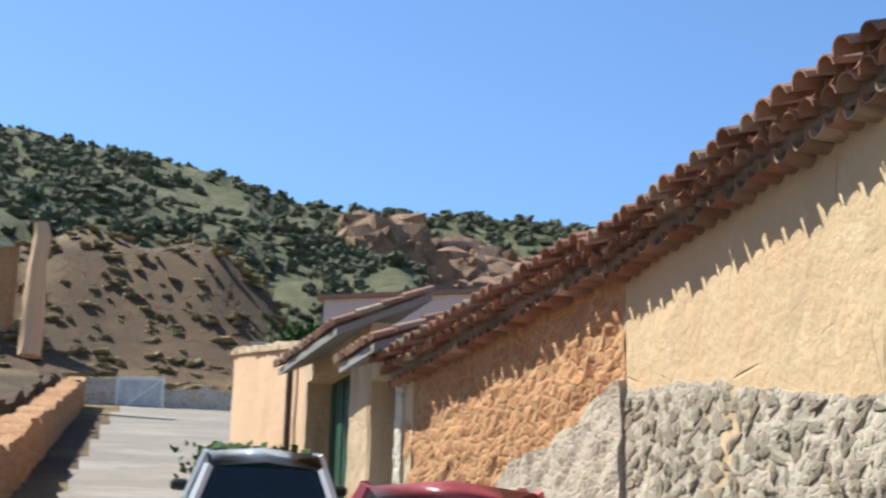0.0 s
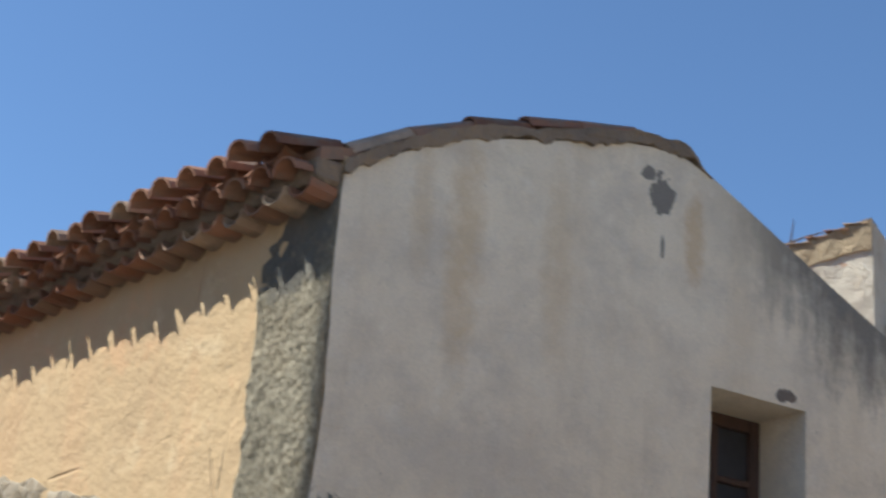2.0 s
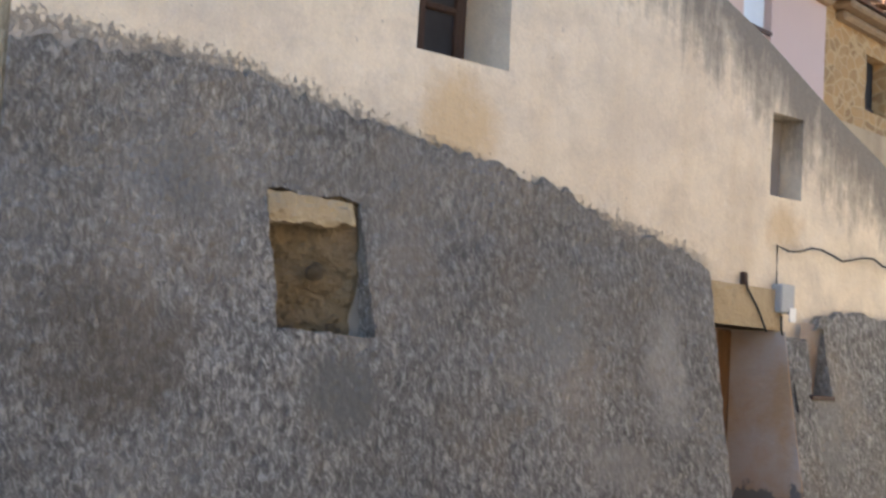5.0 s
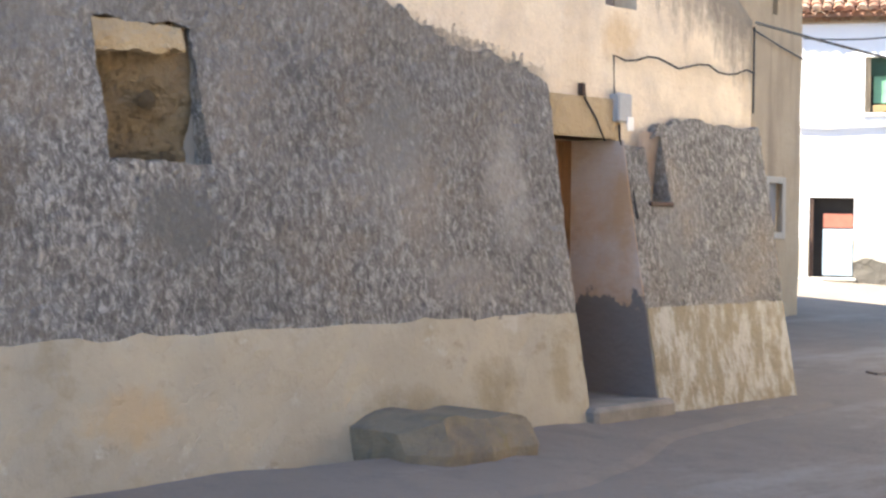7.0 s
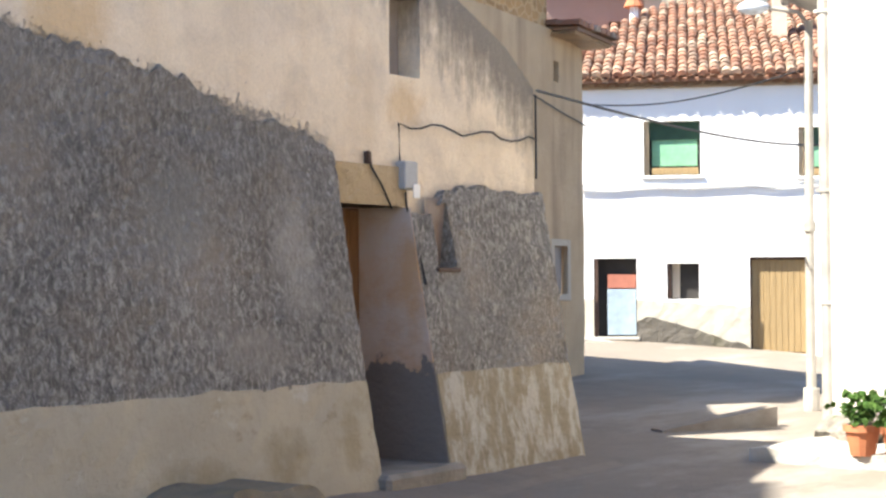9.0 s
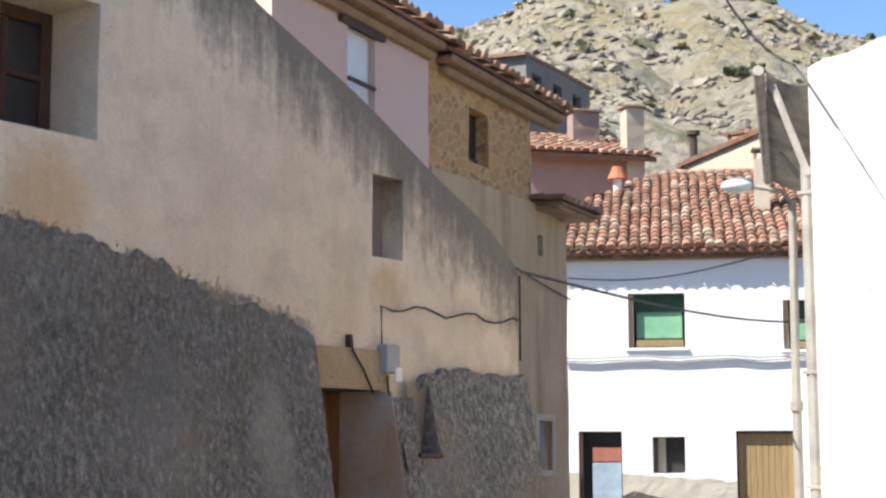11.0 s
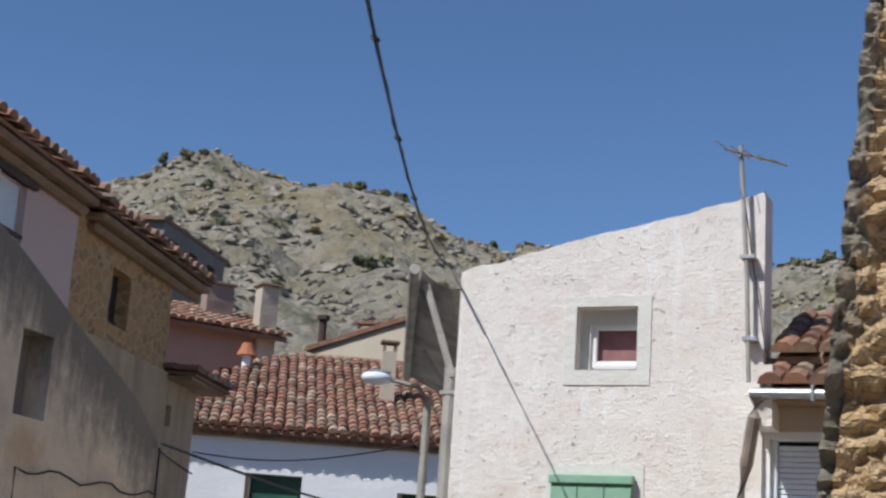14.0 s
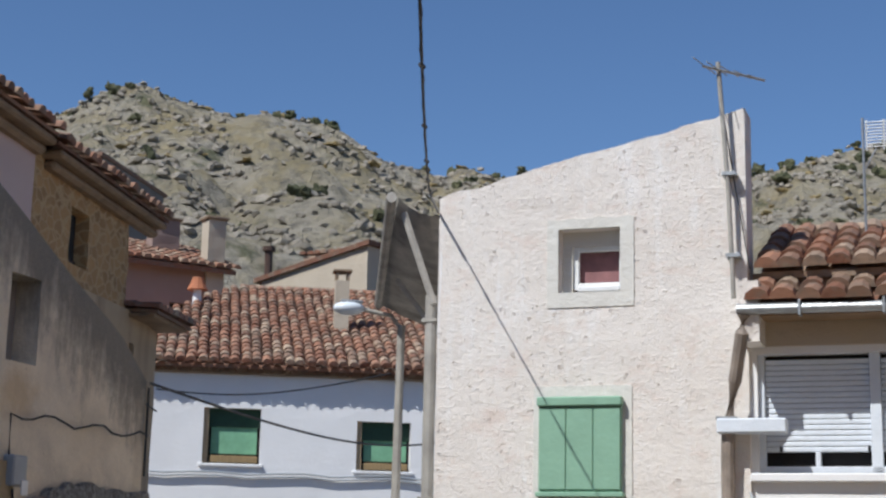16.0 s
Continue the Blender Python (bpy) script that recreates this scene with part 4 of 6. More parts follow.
path = [Vector((-7.15, 5.0 + 0.0, 0.4)), Vector((-7.05, 6.4, 0.4)), Vector((-6.55, 7.6, 0.4)), Vector((-6.4, 8.4, 0.4)), Vector((-6.65, 9.3, 0.4)), Vector((-7.1, 10.3, 0.4)), Vector((-7.25, 11.5, 0.4)), Vector((-7.3, 13.0, 0.4))]
pts = []
for a, b in zip(path, path[1:]):
    for i in range(6):
        pts.append(a.lerp(b, i / 6))
top = [(p, Vector((p.x - 0.9, p.y + 0.1, p.z))) for p in pts]
rows_v = []
for i, (p, q) in enumerate(top):
    j = 0.015 * fbm(p.x, p.y, 0, 2)
    rows_v.append([bm.verts.new((p.x + 0.06 + j, p.y, 0.392)), bm.verts.new((p.x - 0.06 + j, p.y, 0.426)), bm.verts.new((q.x, q.y, 0.48 + j)), bm.verts.new((q.x, q.y, 0.3))])
for u, v in zip(rows_v, rows_v[1:]):
    for i in range(3):
        bm.faces.new((u[i], u[i + 1], v[i + 1], v[i]))
bm.faces.new(rows_v[0][::-1])
bm.faces.new(rows_v[-1])
tagged(obj("apron", bm, GROUND[0]), "low cement apron along the barn foot", "pavement", kind="structure")

# meter box and cables on the barn
meter = thing("meter_box", pose(0, 0, 0), "grey plastic electric meter box on the barn wall", "meter box")
part("case", box(5.84, 6.0, -0.09, 0.0, 2.48, 2.68, 0.01), M["plastic"], meter, matrix=FB)
part("lid", box(5.93, 6.01, -0.1, -0.09, 2.42, 2.52, 0.004), M["pvc"], meter, matrix=FB)
wire = thing("wall_cable", pose(0, 0, 0), "black electric cable stapled along the barn wall", "cable")
pts = [(5.86, -0.03, 2.66)] + [(5.85, -0.03, 2.95)] + [(5.85 + 1.88 * i / 14, -0.03 - 0.006 * (i % 2), 2.95 - 0.03 * math.sin(i * 1.3) + 0.01 * math.sin(i * 3.1)) for i in range(1, 15)]
part("cable_run", tube(pts, 0.008, 6), M["cable"], wire, matrix=FB)
part("cable_drop", tube([(5.9, -0.05, 2.46), (5.88, -0.07, 2.36), (5.93, -0.1, 2.2), (5.93, -0.2, 1.8)], 0.009, 6), M["cable"], wire, matrix=FB)
part("cable_riser", tube([(7.71, -0.03, 3.33), (7.71, -0.03, 2.65)], 0.009, 6), M["cable"], wire, matrix=FB)
part("stray_wire", tube([(5.5, -0.04, 2.72), (5.5, -0.05, 2.62), (5.62, -0.05, 2.5), (5.72, -0.06, 2.34)], 0.008, 6), M["cable"], wire, matrix=FB)
part("bracket", box(5.475, 5.5, -0.05, 0.0, 2.64, 2.73, 0.006), M["wood"], wire, matrix=FB)

# ---- chimney stack behind the barn roof ----
FD = wall_frame(-10.95, 10.78, 60)
stack = thing("chimney_stack", pose(-10.7, 11, 5), "wide whitewashed chimney stack, bare mortar above, capped with tiles", "chimney")
SI = pose(10.7, -11, -5)
part("stack", wall_mesh(0, 0.74, 4.5, lerp_line([(0, 7.0), (0.74, 7.2)]), (), rough_out(0.014, 4), 0.5, 0.08), M["stack"], stack, matrix=SI @ FD)
part("band", wall_mesh(-0.015, 0.735, 6.6, lerp_line([(-0.02, 7.02), (0.74, 7.22)]), (), lambda s, z: 0.018 + 0.014 * fbm(s, z, 2, 5), 0.2, 0.05, bottom=lambda s: 6.80 + 0.2 * s + 0.03 * fbm(s, 1, 2, 5)), M["band"], stack, "bare brown mortar band", SI @ FD)
for i in range(4):
    piece("cap_tile", TILE, stack, SI @ FD @ pose(0.0 + 0.165 * i, 0.02, 7.03 + 0.042 * i, 0, -15, -92 + 5 * (i % 2)) @ Matrix.Diagonal((0.7, 0.5, 0.35, 1)))
    piece("cap_tile", TILE, stack, SI @ FD @ pose(0.0 + 0.165 * i, 0.3, 7.03 + 0.042 * i, 0, -15, -90) @ Matrix.Diagonal((0.9, 0.5, 0.35, 1)))
part("twig", tube([(0.0, 0.05, 7.06), (0.02, 0.05, 7.14), (0.05, 0.03, 7.3)], 0.012, 5, 0.004), M["wood"], stack, "dry twig", SI @ FD)
part("twig", tube([(-0.05, 0.05, 7.08), (0.15, 0.04, 7.13), (0.3, 0.05, 7.16)], 0.012, 5, 0.006), M["wood"], stack, "dry twig", SI @ FD)

# ---- pink and stone house ----
def build_row_house():
    FP = wall_frame(-13.4, 22.8, -10)
    house = thing("row_house", pose(-13.4, 22.8, 0.4), "tall old house, pink plaster and bare ochre stone, tiled eaves", "house")
    inv = pose(13.4, -22.8, -0.4)
    m = inv @ FP
    part("pink_wall", wall_mesh(-8.75, -4.9, 0.0, 7.04, [(-7.07, -6.37, 5.8, 6.72)], rough_out(0.01), 0.4, 0.4), M["pink"], house, "pale pink plaster wall", m)
    part("stone_wall", wall_mesh(-4.9, -1.3, 0.0, 6.95, [(-3.61, -2.93, 5.75, 6.48)], lambda s, z: -0.01 + 0.03 * fbm(s, z, 2, 2), 0.4, 0.2), M["ochre_stone"], house, "bare ochre stone wall", m)
    part("beige_wall", wall_mesh(-4.9, 0.0, 0.0, lerp_line([(-4.9, 5.45), (-1.3, 5.5), (0.0, 5.35)]), [(-1.3, -0.75, 1.65, 2.35), (-1.22, -1.02, 4.75, 5.05)], lambda s, z: 0.05 + 0.02 * fbm(s, z, 6, 1), 0.03, 0.2), M["beige"], house, "stained beige plaster", m)
    part("end_wall", wall_mesh(0, 4, 0.0, 5.42, (), None, 0.3, 0.5), M["beige"], house, matrix=inv @ wall_frame(-13.4, 22.8, -100))
    part("gable_end", wall_mesh(-4.5, 0.0, 0.0, lerp_line([(-4.5, 8.5), (-1.1, 7.75), (0, 7.22)]), (), rough_out(0.03, 2), 0.3, 0.3), M["rubble"], house, "rubble gable end", inv @ wall_frame(-13.4 + 8.75 * 0.1736 - 0.01, 22.8 - 8.75 * 0.985, 80))
    w = part("window", box(-7.07, -6.37, 0.1, 0.16, 5.8, 6.72), M["shutter_white"], house, "pale closed shutter", m)
    part("rail", box(-7.05, -6.39, -0.02, 0.02, 6.1, 6.14), M["wood"], w)
    part("window_lintel", box(-7.3, -6.2, -0.06, 0.05, 6.72, 6.84, 0.01), M["wood"], house, "dark wooden lintel", m)
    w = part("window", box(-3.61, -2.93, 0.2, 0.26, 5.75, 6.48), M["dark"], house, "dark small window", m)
    part("window_frame", box(-3.58, -2.96, 0.16, 0.2, 5.78, 5.86), M["wood"], w)
    w = part("window", box(-1.3, -0.75, 0.034, 0.1, 1.65, 2.35), M["shade_grey"], house, "boarded low window with pale surround", m)
    for x0, x1, z0, z1 in ((-1.42, -1.3, 1.55, 2.45), (-0.75, -0.63, 1.55, 2.45), (-1.3, -0.75, 2.35, 2.45), (-1.3, -0.75, 1.55, 1.65)):
        part("surround", box(x0, x1, -0.075, 0.0, z0, z1, 0.01), M["cream"], w)
    part("slit", box(-1.22, -1.02, 0.04, 0.08, 4.75, 5.05), M["dark"], house, matrix=m)
    # eaves: cornice, soffit, tiles
    for a, b, z in ((-8.72, -4.88, 7.04), (-4.9, -0.45, 6.95)):
        part("cornice", box(a + 0.3, b, -0.13, 0.05, z - 0.24, z - 0.12, 0.04), M["eave_wood"], house, "stepped plaster cornice", m)
        part("soffit", box(a + 0.2, b, -0.26, 0.05, z - 0.12, z - 0.02, 0.03), M["eave_wood"], house, "weathered board soffit", m)
        poly_slab("roof_sheet", [m @ Vector(p) for p in ((a, -0.28, z + 0.03), (b, -0.28, z + 0.03), (b, 3.5, z + 0.95), (a, 3.5, z + 0.95))], 0.045, M["tile"], house)
        tiled_slope(house, m @ Vector((a + 0.08, -0.36, z + 0.03)), m.to_3x3() @ Vector((1, 0, 0)), m.to_3x3() @ Vector((0, 3.9, 0.95)), b - a - 0.08, seed=int(z * 10))
    part("annex_eave", box(-1.3, 0.3, -0.42, 0.1, 5.40, 5.46, 0.015), M["eave_wood"], house, "brown annex eave", m)
    poly_slab("roof_sheet", [m @ Vector(p) for p in ((-1.3, -0.46, 5.5), (0.4, -0.46, 5.5), (0.3, 2.5, 5.7), (-1.3, 2.5, 5.7))], 0.05, M["tile"], house)
    tiled_slope(house, m @ Vector((-1.3, -0.52, 5.5)), m.to_3x3() @ Vector((1, 0, 0)), m.to_3x3() @ Vector((0, 3.0, 0.2)), 1.6, seed=5)
    part("facade_cable", tube([(-2.6, -0.1, 4.5), (-1.0, -0.1, 4.3), (0.02, -0.1, 4.2)], 0.012, 5), M["cable"], house, matrix=m)


build_row_house()


# ---- houses up the slope ----
def far_house(name, x, y, b, w, depth, z0, z1, rise, wall, label, windows=(), over=0.25, sideways=False):
    """A plain house: local x along its front; the roof rises inwards by rise over its depth, or along x when sideways."""
    f = wall_frame(x, y, b)
    h = thing(name, f, label, "house")
    top = lerp_line([(0, z1), (w, z1 + rise)]) if sideways else z1
    part("wall", wall_mesh(0, w, z0, top, windows, rough_out(0.015), 0.3, 0.5), wall, h)
    part("side_wall", wall_mesh(0, depth, z0, z1 if sideways else lerp_line([(0, z1), (depth, z1 + rise)]), (), None, 0.3, 0.6), wall, h, matrix=wall_frame(0.3, 0.3, 0))
    part("side_wall", wall_mesh(0, depth, z0, z1 + rise if sideways else lerp_line([(0, z1), (depth, z1 + rise)]), (), None, 0.3, 0.6), wall, h, matrix=wall_frame(w, 0.3, 0))
    for a, c, d, e in windows:
        p = part("window", box(a, c, 0.2, 0.25, d, e), M["dark"], h, "dark opening")
        part("window_frame", box(a, c, 0.16, 0.2, d, d + 0.06), M["wood"], p)
    if sideways:
        pts = [(-0.2, -over, z1 + 0.02), (w + 0.1, -over, z1 + rise + 0.08), (w + 0.1, depth, z1 + rise + 0.08), (-0.2, depth, z1 + 0.02)]
    else:
        pts = [(-0.2, -over, z1 + 0.02), (w + 0.2, -over, z1 + 0.02), (w + 0.2, depth, z1 + rise + 0.1), (-0.2, depth, z1 + rise + 0.1)]
    poly_slab("roof_sheet", pts, 0.12, M["tile"], h)
    if rise and not sideways:
        tiled_slope(h, Vector((-0.2, -over - 0.05, z1 + 0.04)), Vector((1, 0, 0)), Vector((0, depth + over, rise + 0.08)), w + 0.4, seed=int(x * 3) % 97)
    return h


far_house("unfinished_house", -27.4, 44.9, -7, 5.5, 4.0, 6, 14.75, 0.0, M["grey_wall"], "grey unfinished block house with dark window holes", [(0.5, 1.25, 13.4, 14.2), (2.2, 2.95, 13.4, 14.2), (3.9, 4.65, 13.4, 14.2), (3.4, 4.2, 11.2, 12.3)], 0.05)
far_house("cream_house", -28.2, 38.9, -9, 6.2, 3.0, 6, 14.3, -0.6, M["cream"], "cream plastered house wall on the slope", (), 0.05)
mid = far_house("pink_house", -20.6, 33.2, 40, 3.2, 3.0, 4, 8.85, 1.0, M["mauve"], "dull pink house with tiled roof and plastered chimneys", [(1.9, 2.3, 7.2, 8.0)], 0.35)
for x, y, w, d, z0, z1, mt in ((2.75, -0.1, 0.45, 0.4, 7.6, 10.1, "cream"), (1.9, 1.3, 0.7, 0.4, 8.8, 10.25, "mauve")):
    ch = part("chimney", wall_mesh(0, w, z0, z1, (), rough_out(0.015, 3), d, 0.2), M[mt], mid, "plastered chimney", pose(x, y, 0))
    part("cap", box(-0.06, w + 0.06, -0.06, d + 0.06, z1, z1 + 0.08, 0.02), M["mortar"], ch)
far_house("gable_house", -18.75, 38.4, 107, 3.4, 4.0, 4, 9.2, 0.6, M["cream"], "pale plastered house with a sloping roofline", (), 0.1, True)
far_house("upper_house", -18.4, 41.0, 100, 3.0, 3.0, 6, 10.25, 0.5, M["mauve"], "small house with red tiled roof up the slope", (), 0.2)

pot = thing("chimney_pot", pose(-18.0, 33.3, 7.3), "white chimney flue with a terracotta cowl", "chimney")
part("flue", tube([(0, 0, 0), (0, 0, 0.7)], 0.1, 10), M["white"], pot)
part("cowl", tube([(0, 0, 0.7), (0, 0, 0.82), (0, 0, 0.98)], 0.24, 10, 0.12), M["terracotta"], pot)
vent = thing("vent_pipe", pose(-20.6, 42.9, 9.4), "dark vent pipe on a roof", "pipe")
part("pipe", tube([(0, 0, 0), (0, 0, 1.5)], 0.12, 8), M["wood"], vent)
part("hood", tube([(0, 0, 1.5), (0, 0, 1.62)], 0.2, 8), M["wood"], vent)


# ---- white house ----
def build_white_house():
    FW = wall_frame(-15.2, 29.8, 64)
    house = thing("white_house", FW, "whitewashed two-storey house with tiled roof and grey plinth", "house")
    holes = [(-0.68, 0.42, 3.9, 4.97), (2.29, 3.35, 3.84, 4.8), (-1.68, -0.84, 0.74, 2.29), (-0.25, 0.37, 1.48, 2.18), (1.34, 2.45, 0.4, 2.29)]
    part("wall", wall_mesh(-3.6, 5.2, -0.6, 5.72, holes, rough_out(0.01), 0.35, 0.4), M["white"], house)
    part("side_wall", wall_mesh(-6.2, 0, -0.6, 5.72, (), None, 0.3, 0.8), M["white"], house, matrix=wall_frame(-3.6, 0, 180))
    part("plinth", wall_mesh(-0.84, 1.34, 0.0, lambda s: 1.42 - 0.06 * s + 0.05 * fbm(s, 0, 2, 3), (), lambda s, z: 0.03 + 0.01 * fbm(s, z, 1, 5), -0.004, 0.1), M["grey_plinth"], house, "bare grey cement plinth")
    # darker lower part of the plinth with an irregular top edge
    part("plinth", wall_mesh(-0.84, 1.34, 0.0, lambda s: float(np.interp(s, [-0.84, -0.6, 0.2, 0.9, 1.34], [1.05, 1.15, 0.92, 0.68, 0.56])) + 0.05 * fbm(s, 6, 2, 4), (), lambda s, z: 0.05 + 0.015 * fbm(s, z, 1, 5), -0.004, 0.08), M["dark_cement"], house, "dark grey-brown cement at the foot of the wall")
    part("plinth", wall_mesh(-3.6, -1.68, 0.3, 1.5, (), lambda s, z: 0.03, -0.004, 0.3), M["grey_plinth"], house)
    for a, b, z0, z1 in (holes[0], holes[1]):
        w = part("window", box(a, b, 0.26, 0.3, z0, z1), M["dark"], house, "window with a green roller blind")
        part("blind", box(a + 0.16, b - 0.06, 0.2, 0.22, z0 + 0.2, z1 - 0.36), M["green_blind"], w, "green blind")
        part("blind", box(a + 0.08, b, 0.16, 0.18, z1 - 0.36, z1), M["green_door"], w, "dark green roller box")
        part("frame", box(a, a + 0.1, 0.06, 0.26, z0, z1), M["beige"], w)
        part("flower_box", box(a + 0.14, b - 0.04, 0.1, 0.19, z0 + 0.02, z0 + 0.16, 0.01), M["tan_wood"], w, "dry window box")
        part("window_sill", box(a - 0.06, b + 0.06, -0.06, 0.3, z0 - 0.06, z0, 0.01), M["white"], w)
    d = part("door", box(-1.68, -0.84, 0.2, 0.25, 0.74, 2.29), M["dark"], house, "half-open door with a pale lower panel")
    part("panel", box(-1.42, -0.86, 0.12, 0.16, 0.78, 1.68, 0.01), M["blue_door"], d, "pale grey lower leaf")
    part("panel", box(-1.42, -0.86, 0.14, 0.18, 1.7, 1.98, 0.01), M["red_paint"], d, "reddish upper panel")
    part("frame", box(-1.68, -1.6, 0.02, 0.2, 0.74, 2.29), M["wood"], d)
    part("threshold", box(-1.75, -0.78, -0.12, 0.2, 0.68, 0.75, 0.015), M["concrete"], d)
    w = part("window", box(-0.25, 0.37, 0.24, 0.28, 1.48, 2.18), M["dark"], house, "small low window with a curtain")
    part("frame", box(-0.25, -0.18, 0.04, 0.24, 1.48, 2.18), M["wood"], w)
    part("curtain", box(-0.15, 0.0, 0.18, 0.2, 1.5, 2.16), M["cream"], w)
    g = part("garage_door", box(1.34, 2.45, 0.16, 0.2, 0.4, 2.29), M["tan_wood"], house, "tan boarded double door")
    for i in range(9):
        part("board", box(1.38 + 0.116 * i, 1.49 + 0.116 * i, 0.135, 0.16, 0.44, 2.24, 0.006), M["tan_wood"], g)
    part("frame", box(1.34, 2.45, 0.1, 0.16, 2.24, 2.29), M["wood"], g)
    part("frame", box(1.34, 1.38, 0.1, 0.16, 0.4, 2.24), M["wood"], g)
    part("threshold", box(1.3, 2.5, -0.15, 0.2, 0.32, 0.41, 0.015), M["concrete"], g)
    # roof with a hip to the west
    poly_slab("roof_sheet", [(-3.7, -0.26, 5.79), (5.3, -0.26, 5.79), (5.3, 6.1, 8.36), (0.0, 6.1, 8.36)], 0.08, M["tile"], house)
    poly_slab("roof_sheet", [(-3.7, -0.25, 5.78), (0.0, 6.1, 8.36), (-3.7, 9.0, 5.9)], 0.08, M["tile"], house)
    L = math.hypot(6.35, 2.58)
    tiled_slope(house, Vector((-3.7, -0.26, 5.82)), Vector((1, 0, 0)), Vector((0, 6.4, 2.6)), 9.0, pitch=0.21, row=0.32, seed=11, keep=lambda s, v: s > 3.7 * v / L)
    r = random.Random(5)
    for row, reach, z, up in ((0, 0.14, 5.64, True), (1, 0.33, 5.74, True)):
        n = 40
        for i in range(n):
            piece("eave_tile", TILE, house, pose(-3.6 + 8.8 * (i + 0.5) / n + r.uniform(-0.01, 0.01), -reach + r.uniform(-0.015, 0.015), z, 8, r.uniform(-3, 3), r.uniform(-3, 3)))
    part("eave_bed", box(-3.6, 5.2, -0.1, 0.02, 5.62, 5.74, 0.02), M["mortar"], house)
    # ridge
    for i in range(15):
        piece("ridge_tile", TILE, house, pose(0.36 * i, 6.1, 8.4, 0, 0, -90))
    ch = part("chimney", wall_mesh(0, 0.3, 6.2, 8.0, (), rough_out(0.01, 3), 0.3, 0.2), M["cream"], house, "plastered chimney", pose(1.95, 2.3, 0))
    for a in (0.0, 0.24):
        part("cap_leg", box(a, a + 0.06, 0.0, 0.3, 8.0, 8.18), M["mortar"], ch)
    part("cap", box(-0.05, 0.35, -0.05, 0.35, 8.18, 8.24, 0.015), M["mortar"], ch)
    run = thing("facade_cables", FW, "grey cables sagging along the white facade", "cable")
    for z, y in ((3.72, -0.06), (3.66, -0.07)):
        part("cable", tube([(-1.95 + 6.5 * i / 12, y, z + 0.018 * math.sin(i * 1.9 + z) + 0.012 * math.cos(i * 4.1)) for i in range(13)], 0.018, 5), M["plastic"], run)


build_white_house()

# kerb and pavement before the white house
FW = wall_frame(-15.2, 29.8, 64)
bm = wall_mesh(-3.6, 3.2, 0.0, lerp_line([(-3.6, 0.95), (-1.9, 0.8), (1.36, 0.42), (3.2, 0.1)]), (), lambda s, z: 0.008 * fbm(s, z, 1, 3), 0.6, 0.2)
tagged(obj("pavement", bm, M["concrete"], FW @ pose(0, -0.62, -0.06)), "narrow pale concrete pavement with a kerb", "pavement", kind="structure")


